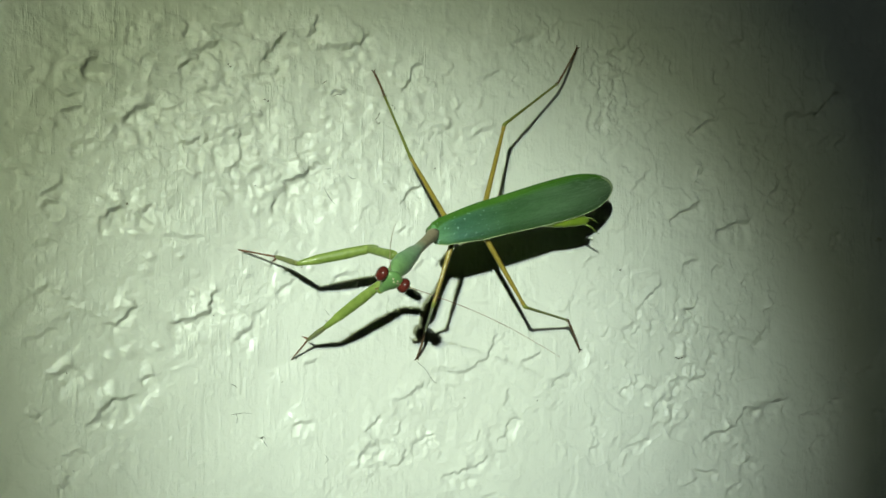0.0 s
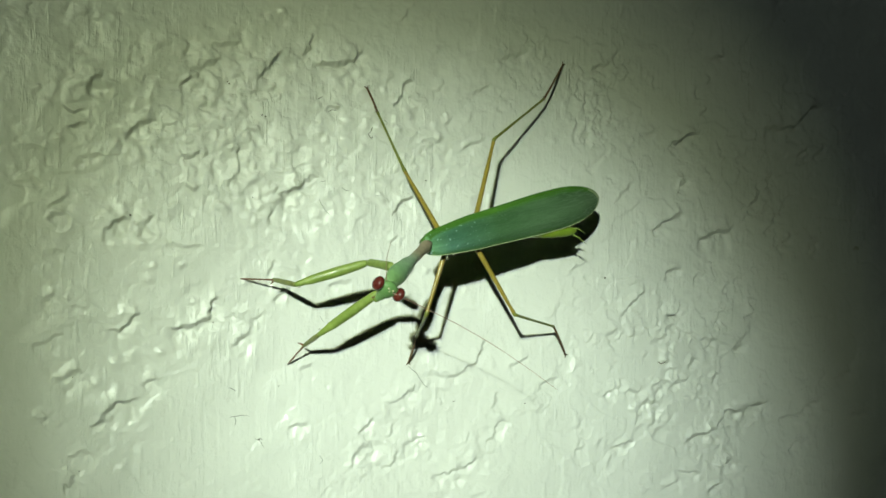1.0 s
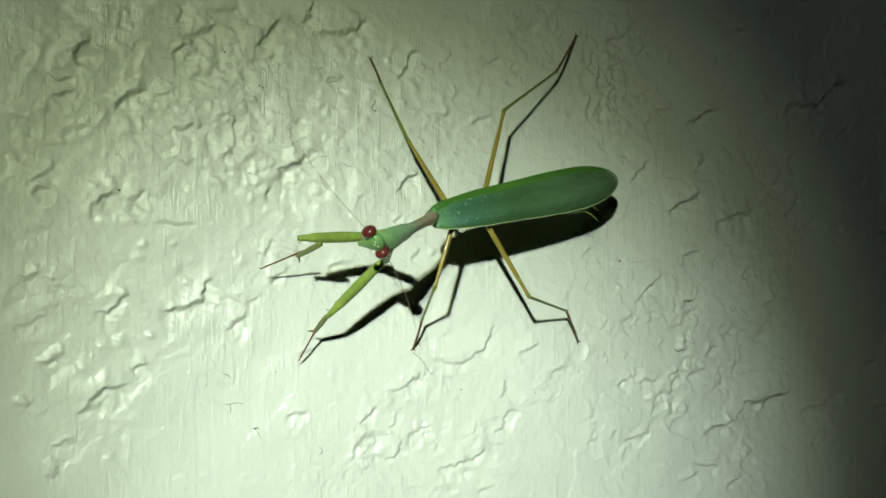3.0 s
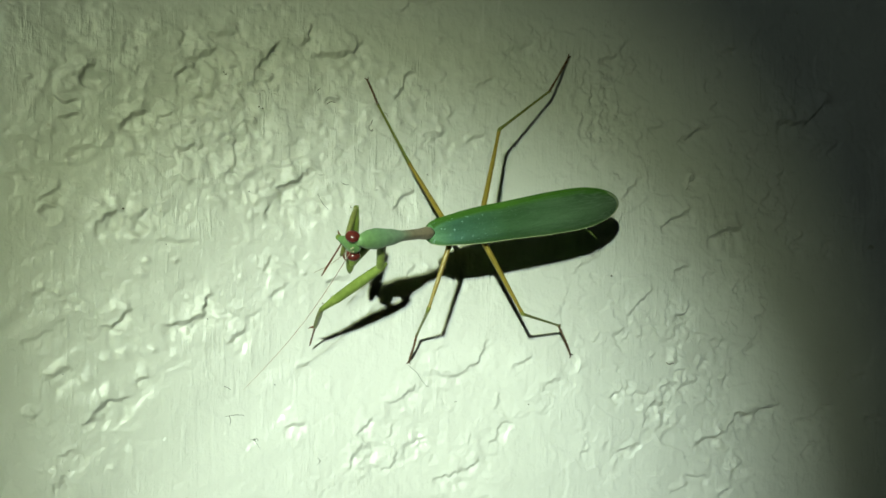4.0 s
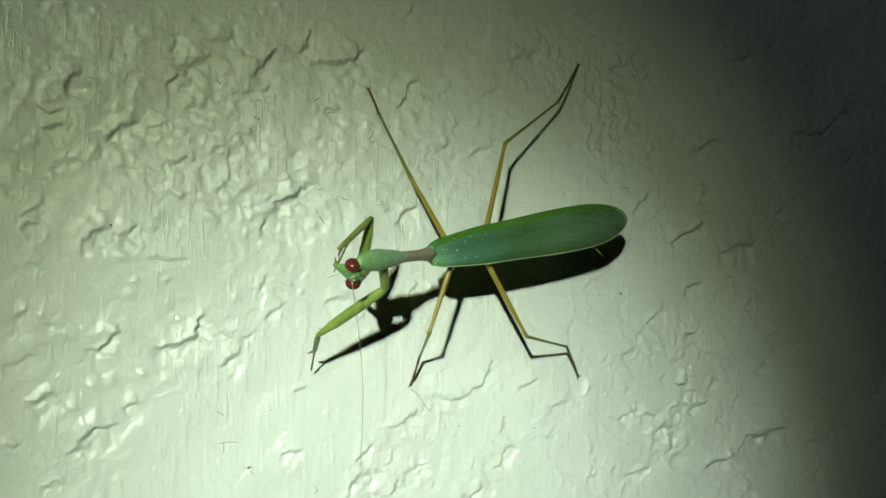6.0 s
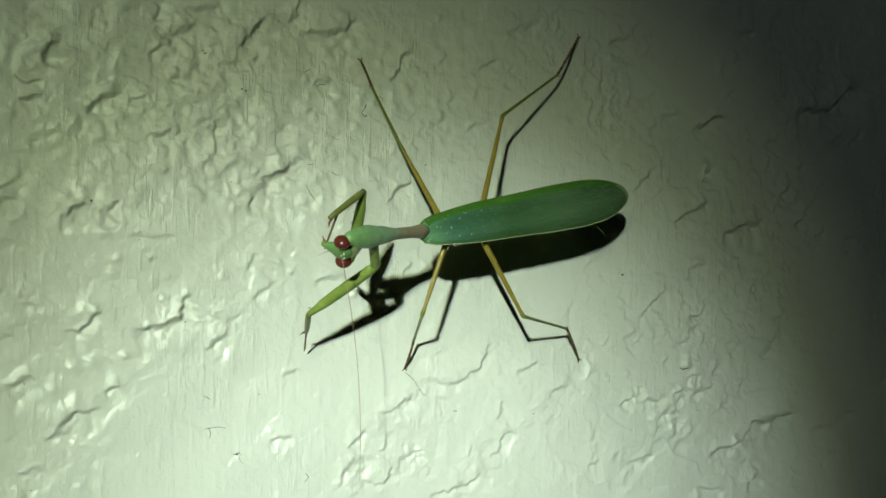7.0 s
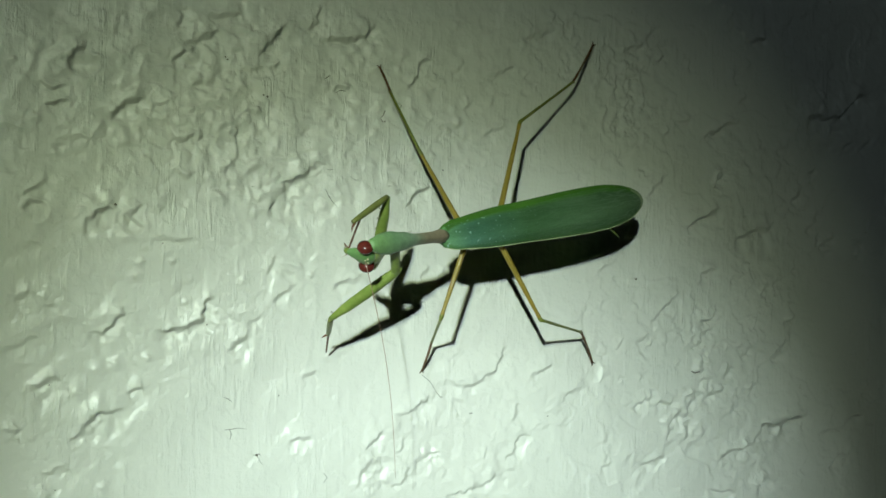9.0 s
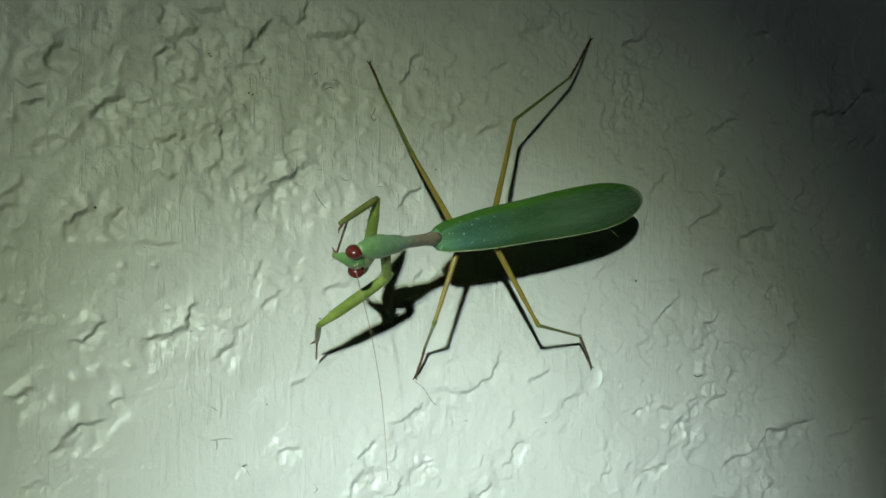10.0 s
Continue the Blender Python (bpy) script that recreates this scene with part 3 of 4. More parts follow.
plaster.scarp([(-31.6, 45.6), (-30.2, 45.8), (-29.3, 46.8), (-29.3, 48.6), (-28.8, 50.4)], 0.8, 3.5)
plaster.scarp([(-38.8, 36.9), (-37.7, 37.4), (-37.5, 38.6)], 0.9, 2.2)
plaster.scarp([(-25.2, 33.1), (-24.3, 33.8), (-22.9, 34.3)], 0.5, 2)
plaster.scarp([(36.0, 27.9), (36.8, 31.3), (37.6, 34.2)], 0.6, 2.6)
plaster.scarp([(58.7, 43.1), (58.9, 46.2)], 0.5, 2.4)
plaster.scarp([(46.9, 13.5), (49.1, 15.5), (51.9, 17.2), (52.8, 20.0)], 0.6, 2.6)
plaster.scarp([(46.1, 17.9), (45.6, 20.8)], 0.5, 2.2)
plaster.scarp([(73.0, 36.1), (74.3, 38.4)], 0.5, 2.4)
plaster.scarp([(50.9, 35.2), (53.1, 36.4)], 0.45, 2.2)
plaster.scarp([(51.8, 27.6), (54.0, 29.3)], 0.45, 2.2)
plaster.scarp([(-86.4, -8.5), (-84.7, -8.0), (-82.4, -7.3)], 0.8, 3.2)
plaster.scarp([(-80.9, -9.7), (-78.7, -10.0), (-76.4, -10.7)], 0.5, 3)
plaster.scarp([(53.1, -42.5), (53.8, -40.0), (54.5, -37.7)], 0.4, 2.6)
plaster.scarp([(37.3, -42.3), (37.8, -39.8), (38.7, -38.7)], 0.4, 2.6)
plaster.scarp([(36.8, -46.0), (37.5, -43.6)], 0.4, 2.4)
plaster.scarp([(-83.9, 10.3), (-83.2, 11.9), (-82.0, 12.8), (-80.3, 13.0)], 0.9, 3)
plaster.scarp([(35.1, -3.0), (37.6, -1.5)], 0.4, 2)
plaster.scarp([(39.1, -6.1), (40.4, -4.2)], 0.35, 2)
plaster.scarp([(78.2, -56.5), (79.2, -53.5), (81.8, -51.4)], 0.7, 3)
plaster.scarp([(15.4, 51.2), (18.0, 48.8), (21.4, 49.6), (22.7, 51.1)], 0.6, 3.2)
plaster.scarp([(69.4, 55.8), (74.1, 51.0), (77.6, 52.0)], 0.5, 3)
plaster.scarp([(102.1, 25.9), (105.4, 30.1)], 0.5, 3)
plaster.scarp([(107.2, 26.1), (110.5, 30.6)], 0.5, 3)
plaster.scarp([(-53.8, 22.2), (-51.7, 23.0)], 0.5, 2.2)
plaster.scarp([(-51.7, 20.1), (-50.8, 21.2)], 0.6, 2)
plaster.scarp([(-46.9, 23.6), (-46.1, 25.1)], 0.5, 2)
plaster.blob(-36.8, 36.0, 0.8, 0.35)
plaster.blob(-44.3, 33.3, 0.7, 0.35)
plaster.blob(-34.4, 39.2, 0.7, 0.3)
plaster.blob(-23.0, 43.7, 1, 0.35)
plaster.blob(-20.0, 39.7, 1.2, 0.35)
plaster.blob(-10.8, 42.1, 0.9, 0.35)
plaster.blob(-6.7, 33.7, 1.3, 0.4)
plaster.blob(-4.5, 37.9, 0.7, 0.35)
plaster.blob(-4.9, 35.3, 0.8, 0.35)
plaster.blob(-9.1, 30.0, 1, 0.35)
plaster.blob(44.3, 41.8, 1, 0.4)
plaster.blob(-72.3, 37.3, 1, 0.4)
plaster.blob(-35.6, 44.2, 0.7, 0.3)
plaster.blob(-48.5, 25.7, 1.7, 0.5)
plaster.blob(-49.0, 24.6, 1, 0.35)
plaster.blob(-42.0, 24.9, 1, 0.35)
plaster.blob(-40.5, 34.2, 0.8, 0.3)
plaster.blob(-49.2, 11.5, 1.3, 0.4)
plaster.blob(-41.9, 17.8, 1.6, 0.4)
plaster.blob(-43.0, 17.2, 1.2, 0.35)
plaster.blob(-63.7, -1.6, 0.9, 0.35)
plaster.blob(-66.0, 3.3, 1.2, 0.35)
plaster.blob(-50.2, 30.5, 1.3, 0.4)
plaster.blob(-54.5, 38.3, 1.3, 0.4)
plaster.blob(-44.4, 44.5, 1.1, 0.4)
plaster.blob(-45.5, 42.3, 0.9, 0.35)
plaster.blob(-53.4, 34.1, 0.8, 0.3)
plaster.blob(-47.6, 35.6, 0.7, 0.3)
# lesser trowel nicks between the large ones, thicker on the rough upper part
rng = random.Random(12)
for k in range(95):
    x, z = rng.uniform(-100, 135), rng.uniform(-68, 78)
    rough = 1.0 if x < -5 and z > -5 else 0.42
    if rng.random() > rough:
        continue
    a, line = radians(rng.gauss(28, 32)), [(x, z)]
    for n in range(rng.randint(2, 5)):
        step = rng.uniform(1.4, 3.2)
        x, z = x + step * math.cos(a), z + step * math.sin(a)
        line.append((x, z))
        a += rng.gauss(0, 0.55)
    plaster.scarp(line, rng.uniform(0.2, 0.55) * rough, rng.uniform(1.8, 4.5), rng.uniform(1.0, 1.9))
# crumbled strips where two sweeps of the trowel met
for cx, cz, wide, tall, count in ((42, 37, 5, 13, 34), (24, 44, 9, 7, 16), (66, -20, 20, 9, 30), (60, -33, 24, 10, 30), (90, 12, 16, 22, 36), (-8, -44, 14, 8, 16)):
    for k in range(count):
        x, z = rng.gauss(cx, wide * 0.6), rng.gauss(cz, tall * 0.6)
        a, step = radians(rng.gauss(40, 40)), rng.uniform(0.9, 2.0)
        plaster.scarp([(x, z), (x + step * math.cos(a), z + step * math.sin(a)), (x + 2 * step * math.cos(a + 0.5), z + 2 * step * math.sin(a + 0.5))], rng.uniform(0.25, 0.5), rng.uniform(1.4, 2.6), rng.uniform(0.9, 1.5))
# drips and crumbs under the paint, thickest on the rough upper part
for k in range(620):
    x, z = rng.gauss(-38, 24), rng.gauss(30, 17)
    if -100 < x < 60 and z < 80 and lattice(np.array(x), np.array(z), 14, 301) > -0.25:
        plaster.blob(x, z, rng.uniform(0.5, 1.3), rng.choice((1, 1, -0.8)) * rng.uniform(0.14, 0.42))
far = smooth((np.maximum(np.abs(plaster.x) - 900, 0) + np.maximum(np.abs(plaster.z + 200) - 900, 0)) / 200)
relief = plaster.h * (1 - far)


def grid_mesh(name, x, y, z, mat):
    nx, nz = x.shape
    v = np.stack([x, y, z], -1).reshape(-1, 3).astype(np.float32)
    i = np.arange(nx * nz).reshape(nx, nz)
    q = np.stack([i[:-1, :-1], i[1:, :-1], i[1:, 1:], i[:-1, 1:]], -1).reshape(-1, 4).astype(np.int32)
    # back and rim of the slab
    lo, hi = v.min(0), v.max(0)
    box = np.array([[a, b, c] for b in (0.0, 0.15) for c in (lo[2], hi[2]) for a in (lo[0], hi[0])], np.float32)
    n = len(v)
    q = np.concatenate([q, np.array([[4, 6, 7, 5], [0, 4, 5, 1], [2, 3, 7, 6], [0, 2, 6, 4], [1, 5, 7, 3]], np.int32) + n])
    v = np.concatenate([v, box])
    me = bpy.data.meshes.new(name)
    me.vertices.add(len(v))
    me.vertices.foreach_set("co", v.ravel())
    me.loops.add(q.size)
    me.loops.foreach_set("vertex_index", q.ravel())
    me.polygons.add(len(q))
    me.polygons.foreach_set("loop_start", np.arange(0, q.size, 4, dtype=np.int32))
    me.polygons.foreach_set("loop_total", np.full(len(q), 4, np.int32))
    me.update(calc_edges=True)
    me.polygons.foreach_set("use_smooth", np.ones(len(q), bool))
    me.materials.append(mat)
    return me


wall = tagged(new("wall_north", grid_mesh("wall_north", plaster.x / 1000, -relief / 1000, plaster.z / 1000 + 1.5, PAINT)),
       "pale cream glossy painted plaster wall with trowel marks", "wall", kind="structure")


def slab(name, lo, hi, mat, label, category):
    bm = bmesh.new()
    bmesh.ops.create_cube(bm, size=1)
    for v in bm.verts:
        v.co = Vector([lo[k] + (hi[k] - lo[k]) * (v.co[k] + 0.5) for k in range(3)])
    me = bpy.data.meshes.new(name)
    bm.to_mesh(me)
    bm.free()
    me.materials.append(mat)
    return tagged(new(name, me), label, category, kind="structure")


slab("floor", (-1.45, -3.0, -0.1), (1.45, 0.15, 0.0), FLOOR, "plain dark floor below the painted wall", "floor")
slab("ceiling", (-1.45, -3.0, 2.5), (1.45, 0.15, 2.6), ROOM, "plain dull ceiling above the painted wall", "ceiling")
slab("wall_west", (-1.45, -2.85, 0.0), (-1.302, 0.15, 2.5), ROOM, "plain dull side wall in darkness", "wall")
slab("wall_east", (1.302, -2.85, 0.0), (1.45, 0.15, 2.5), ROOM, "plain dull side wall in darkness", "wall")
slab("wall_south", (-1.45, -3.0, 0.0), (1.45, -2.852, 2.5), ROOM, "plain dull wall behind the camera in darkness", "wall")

# Joints of the mantis: seconds, then millimetres to the right of, out from and above the wall point under its thorax
REAR = [
    (0, -10.4, 25, 3.2), (1, -9.6, 25, 3), (1.5, -10.2, 25, 3.9),
    (2, -10.2, 25, 3.8), (2.5, -10.2, 25, 4.2), (2.7, -10, 25, 3.8),
    (4, -9, 25, 4.3), (4.5, -9.3, 25, 4.1), (5, -9.3, 25, 4.6),
    (6.5, -10.2, 25, 3.9), (7.5, -10.3, 25, 3.8), (10, -10.3, 25, 3.9),
]
TAIL = [
    (0, 34.9, 15.5, 14.2), (1, 35.3, 15.5, 14.1), (1.5, 34.7, 15.5, 13.1),
    (2, 34.9, 15.5, 12.9), (2.5, 35.2, 15.5, 12.7), (2.7, 35.2, 15.5, 12.7),
    (4, 35.7, 18.5, 11.7), (4.5, 35.3, 18.5, 11.3), (5, 35.3, 18.5, 11.8),
    (6.5, 35.4, 18.5, 11.8), (7.5, 35.8, 18.5, 11.9), (10, 35.7, 18.5, 12.3),
]
NECK = [
    (0, -22.7, 38.4, -3.9), (1, -21.6, 38.6, -4.1), (1.5, -23.5, 38.1, -1.7),
    (2, -23.7, 37.9, -1.6), (2.5, -23.9, 38, -0.3), (2.7, -23.9, 37.3, -2.2),
    (4, -25.5, 35.2, 2.5), (4.5, -25.6, 35.5, 1.6), (5, -25.6, 35.5, 2.7),
    (6.5, -26.6, 35.5, 2.5), (7.5, -26.7, 35.4, 2.1), (10, -26.6, 35.5, 2),
]
EYE_L = [
    (0, -27.2, 44.4, -4.3), (1, -26.2, 44.6, -4.4), (1.5, -27.6, 44.1, -2.4),
    (2, -28.2, 43.9, -1.6), (2.5, -28.8, 44, -0.6), (2.7, -28.3, 43.3, -0.3),
    (4, -28.2, 36.4, 4.2), (4.5, -28.2, 36.7, 4), (5, -28.2, 36.7, 3.9),
    (6.5, -29.2, 36.7, 2.6), (7.5, -29.2, 36.6, 2.4), (10, -29.2, 36.7, 2.3),
]
EYE_R = [
    (0, -22.7, 43.4, -6.6), (1, -21.7, 43.6, -6.8), (1.5, -23.1, 43.1, -4.5),
    (2, -22.7, 42.9, -3.9), (2.5, -23.3, 43, -2.6), (2.7, -23.6, 42.3, -3.4),
    (4, -26.8, 31.4, -1), (4.5, -27.3, 31.7, -1.4), (5, -27.3, 31.7, -1.3),
    (6.5, -27.5, 31.7, -2), (7.5, -27.6, 31.6, -2.2), (10, -27.3, 31.7, -2.3),
]
MOUTH = [
    (0, -25.7, 41.4, -8.2), (1, -24.7, 41.6, -8.3), (1.5, -26.1, 41.1, -5.8),
    (2, -26, 40.9, -5.8), (2.5, -26.7, 41, -5), (2.7, -27.7, 40.3, -3.8),
    (4, -29.1, 31.4, 1.8), (4.5, -30.4, 31.7, 2.5), (5, -30.7, 31.7, 2.7),
    (6.5, -31, 31.7, 1.1), (7.5, -31, 31.6, 0.4), (10, -31, 31.7, 0.1),
]
ROOT_A = [
    (0, -20, 33.5, -1.6), (1, -19, 33.6, -1.8), (1.5, -20.5, 33.2, 0.2),
    (2, -20.8, 33.1, 0.3), (2.5, -20.9, 33.2, 1.4), (2.7, -20.9, 32.6, -0.2),
    (4, -21.9, 31, 3.6), (4.5, -22, 31.2, 2.8), (5, -22, 31.2, 3.8),
    (6.5, -23, 31.2, 3.5), (7.5, -23.1, 31.1, 3.2), (10, -23, 31.2, 3.1),
]
TROCH_A = [
    (0, -23.3, 22, -0), (1, -21.7, 22, -0.8), (1.5, -22.4, 22, -0.3),
    (2, -22.7, 22, -0.3), (2.5, -23.3, 22, 0.1), (2.7, -23.1, 22, -0.2),
    (4, -25.2, 22.5, -2.2), (4.5, -23.8, 22.5, -2.5), (5, -23.3, 22.5, -1),
    (6.5, -23.9, 22.5, -0.4), (7.5, -23.3, 22.5, -0.9), (10, -23.1, 22.5, -1.1),
]
ELBOW_A = [
    (0, -36.9, 19, -2.9), (1, -36.3, 18, -5.4), (1.5, -37.3, 20, -4),
    (2, -37.1, 22, -4.2), (2.5, -37.5, 24, -3), (2.7, -35.8, 24, -3.2),
    (4, -26.1, 31, 9), (4.5, -25, 31, 9.4), (5, -24.3, 31, 10.6),
    (6.5, -23.8, 31, 10.6), (7.5, -23.7, 31, 10.4), (10, -23.4, 31, 10.5),
]
WRIST_A = [
    (0, -39.3, 9, -1.6), (1, -38.8, 9, -4.6), (1.5, -39.1, 10, -4.3),
    (2, -40, 12, -4.5), (2.5, -39.5, 13, -3.7), (2.7, -37.5, 13, -4),
    (4, -27.1, 29, 4.2), (4.5, -26.1, 28.5, 4.7), (5, -26.4, 31, 5.7),
    (6.5, -29.3, 35, 6.9), (7.5, -29.2, 35, 6.8), (10, -29.5, 35, 7),
]
CLAW_A = [
    (0, -45.9, -0, -0.1), (1, -45, -0, -4.5), (1.5, -44.6, -0, -4.7),
    (2, -46.7, 2, -4.9), (2.5, -45.8, 4, -4.7), (2.7, -43.7, 5, -5.5),
    (4, -28.4, 27, 1.4), (4.5, -29.5, 27, 1.9), (5, -29.2, 27, 2.5),
    (6.5, -29.4, 27, 1.5), (7.5, -29.5, 27, 1), (10, -29.5, 27, 1),
]
ROOT_B = [
    (0, -20, 33.5, -3.5), (1, -19, 33.6, -3.7), (1.5, -20.5, 33.2, -1.7),
    (2, -20.8, 33.1, -1.6), (2.5, -20.9, 33.2, -0.5), (2.7, -20.9, 32.6, -2.1),
    (4, -21.3, 32, 2.4), (4.5, -21.4, 32.1, 1.6), (5, -21.4, 32.2, 2.6),
    (6.5, -22.3, 32.1, 2.3), (7.5, -22.4, 32.1, 1.9), (10, -22.4, 32.2, 1.9),
]
TROCH_B = [
    (0, -20.7, 23, -6.6), (1, -19.8, 23, -7), (1.5, -20.6, 23, -5.2),
    (2, -21, 23, -5.5), (2.5, -20.9, 23, -5.3), (2.7, -19.7, 23, -5),
    (4, -20.2, 27, -2.8), (4.5, -19.4, 27, -3.7), (5, -19.3, 27, -2.3),
    (6.5, -20.2, 27, -2.6), (7.5, -20.7, 27, -2.8), (10, -20.4, 27, -3.1),
]
ELBOW_B = [
    (0, -30.6, 15.5, -15.8), (1, -30.8, 15.5, -16.1), (1.5, -30.2, 15.5, -14.7),
    (2, -30, 15.5, -15.2), (2.5, -29.8, 15.5, -15.6), (2.7, -29, 15.5, -16.6),
    (4, -30.3, 19, -11.3), (4.5, -30.1, 19, -12.1), (5, -30.1, 19, -11.7),
    (6.5, -31, 19, -11.5), (7.5, -30.6, 19, -11.8), (10, -30.7, 19, -11.9),
]
WRIST_B = [
    (0, -32.2, 6.5, -19), (1, -32.1, 6.5, -19.1), (1.5, -31, 6.5, -18.9),
    (2, -30.8, 6.5, -19), (2.5, -29.5, 6.5, -19), (2.7, -29.7, 6.5, -20.4),
    (4, -29.8, 10, -15.6), (4.5, -28.9, 10, -16.2), (5, -29.1, 10, -16.2),
    (6.5, -29.6, 10, -15.6), (7.5, -28.8, 10, -15.7), (10, -28.9, 10, -15.6),
]
CLAW_B = [
    (0, -34.4, -0, -23.7), (1, -34.4, -0, -23.7), (1.5, -32.6, -0, -23.7),
    (2, -32.3, -0, -23.7), (2.5, -30.8, -0, -23.9), (2.7, -31.5, 3.5, -24.4),
    (4, -29.4, 2, -20.5), (4.5, -28.1, 2, -21), (5, -28.8, 2, -21.2),
    (6.5, -28.3, 2, -20.7), (7.5, -27.5, 2, -20.3), (10, -27.2, 2, -20.3),
]
KNEE_UL = [
    (0, -11.4, 11.5, 19.5), (1, -10.8, 11.5, 19.6), (2, -11.3, 11.5, 20.1),
    (2.5, -11.3, 11.5, 20.2), (4, -9.9, 11.5, 19.9), (5, -9.8, 11.5, 20),
    (6.5, -10.6, 11.5, 20.1), (8, -10.8, 11.5, 20.4), (10, -10.9, 11.5, 20.4),
]
KNEE_UR = [
    (0, 9, 14.3, 26.8), (1, 9.5, 14.3, 26.7), (2, 9.2, 14.3, 27),
    (2.5, 9.2, 14.3, 27), (4, 10, 14.3, 27.3), (5, 10.1, 14.3, 27.4),
    (6.5, 9.4, 14.3, 27.2), (8, 9.5, 14.3, 27.4), (10, 9.4, 14.3, 27.2),
]
KNEE_LR = [
    (0, 10.9, 21, -12.2), (1, 11.7, 21, -12.4), (2, 11.7, 21, -12.2),
    (2.5, 11.9, 21, -12.2), (4, 12.8, 21, -12.7), (5, 12.9, 21, -12.4),
    (6.5, 11.3, 21, -12.6), (8, 11.3, 21, -12.4), (10, 11.5, 21, -12.6),
]
KNEE_LM = [
    (0, -9.6, 21.5, -11.4), (1, -8.9, 21.5, -11.9), (2, -9.1, 21.5, -11.1),
    (2.5, -8.7, 21.5, -9.9), (4, -8.5, 21.5, -11.6), (5, -8.6, 21.5, -11.2),
    (6.5, -9.6, 21.5, -11.8), (8, -9.7, 21.5, -11.7), (10, -9.7, 21.5, -11.8),
]

# ---- the praying mantis ----
MM = 0.001


def spot(row):
    return Vector((row[1] * MM, -row[2] * MM, row[3] * MM))


def at(rows, t):
    """The joint at t seconds, on straight lines between the rows."""
    if t <= rows[0][0]:
        return spot(rows[0])
    for a, b in zip(rows[:-1], rows[1:]):
        if t <= b[0]:
            return spot(a).lerp(spot(b), (t - a[0]) / (b[0] - a[0]))
    return spot(rows[-1])


def aim(a, b, out=(0, -1, 0), tail=False, length=0.0):
    """A pose at a (or, with tail, ending at b) whose x axis runs from a to b and whose z axis leans to `out`."""
    x = (b - a).normalized()
    y = Vector(out).cross(x).normalized()
    z = x.cross(y)
    m = Matrix((x, y, z)).transposed().to_4x4()
    m.translation = b - x * length if tail else a
    return m


def tube(path, radii, sides=12, caps=True, bm=None):
    """A skin round a path of points; radii are numbers or (across, up) pairs."""
    bm = bm or bmesh.new()
    pts = [Vector(p) for p in path]
    rings = []
    for k, p in enumerate(pts):
        d = (pts[min(k + 1, len(pts) - 1)] - pts[max(k - 1, 0)]).normalized()
        hint = Vector((0, 0, 1)) if abs(d.z) < 0.9 else Vector((0, 1, 0))
        y = hint.cross(d).normalized()
        z = d.cross(y)
        r = radii[k]
        ry, rz = r if isinstance(r, tuple) else (r, r)
        rings.append([bm.verts.new(p + y * ry * math.cos(a) + z * rz * math.sin(a)) for a in [2 * math.pi * i / sides for i in range(sides)]])
    for a, b in zip(rings[:-1], rings[1:]):
        for i in range(sides):
            bm.faces.new((a[i], a[(i + 1) % sides], b[(i + 1) % sides], b[i]))
    if caps:
        bm.faces.new(rings[0][::-1])
        bm.faces.new(rings[-1])
    return bm


def ball(centre, radii, bm=None, u=16, v=12):
    bm = bm or bmesh.new()
    made = bmesh.ops.create_uvsphere(bm, u_segments=u, v_segments=v, radius=1)
    for w in made["verts"]:
        w.co = Vector(centre) + Vector([w.co[k] * radii[k] for k in range(3)])
    return bm


def part(name, bm, mat, parent, label=""):
    bmesh.ops.recalc_face_normals(bm, faces=bm.faces)
    me = bpy.data.meshes.new(name)
    bm.to_mesh(me)
    bm.free()
    me.polygons.foreach_set("use_smooth", np.ones(len(me.polygons), bool))
    me.materials.append(mat)
    ob = new(name, me)
    ob.parent = parent
    return tagged(ob, label)


def profile(length, stops, n=14, bend=0.0):
    """Points and radii along x from a few (share of length, across, up) stops, in millimetres."""
    path, radii = [], []
    for k in range(n + 1):
        s = k / n
        for (a, ya, za), (b, yb, zb) in zip(stops[:-1], stops[1:]):
            if s <= b:
                f = float(smooth((s - a) / (b - a)))
                r = ((ya + (yb - ya) * f) * MM, (za + (zb - za) * f) * MM)
                break
        path.append((s * length, 0, bend * MM * math.sin(math.pi * s)))
        radii.append(r)
    return path, radii


mantis = tagged(new("praying_mantis"), "green praying mantis with maroon eyes clinging to the wall", "insect")
mantis.location = (0, 0, 1.5)
MOVES = []


def span(rows_a, rows_b):
    return sum((spot(a) - spot(b)).length for a, b in zip(rows_a, rows_b)) / len(rows_a)


def longest(rows_a, rows_b):
    return max((spot(a) - spot(b)).length for a, b in zip(rows_a, rows_b)) + 0.0004


# body: thorax and abdomen under the folded wings
body_times = [r[0] for r in REAR]


def body_pose(t):
    return aim(at(REAR, t), at(TAIL, t))


LEN = 1.008 * span(REAR, TAIL)
bm = tube(*profile(0.036, [(0, 1.2, 1.2), (0.06, 2.3, 2.0), (0.2, 3.0, 2.6), (0.35, 3.1, 2.6), (0.8, 3.7, 2.3), (0.93, 2.2, 1.5), (1, 0.5, 0.5)], 44), sides=20)
for v in bm.verts:
    ring = v.co.x / 0.0042
    k = 1 - 0.07 * max(0, math.cos(2 * math.pi * ring)) ** 6 * (1 if v.co.x > 0.014 else 0)
    v.co.y = v.co.y * k - 0.0014 * smooth((v.co.x - 0.01) / 0.025)
    v.co.z = v.co.z * k - 0.0026
body = part("body", bm, SHADED_BELLY, mantis, "ringed abdomen, its green darkened for the shade under the wings")
MOVES.append((body, [(t, body_pose(t)) for t in body_times]))


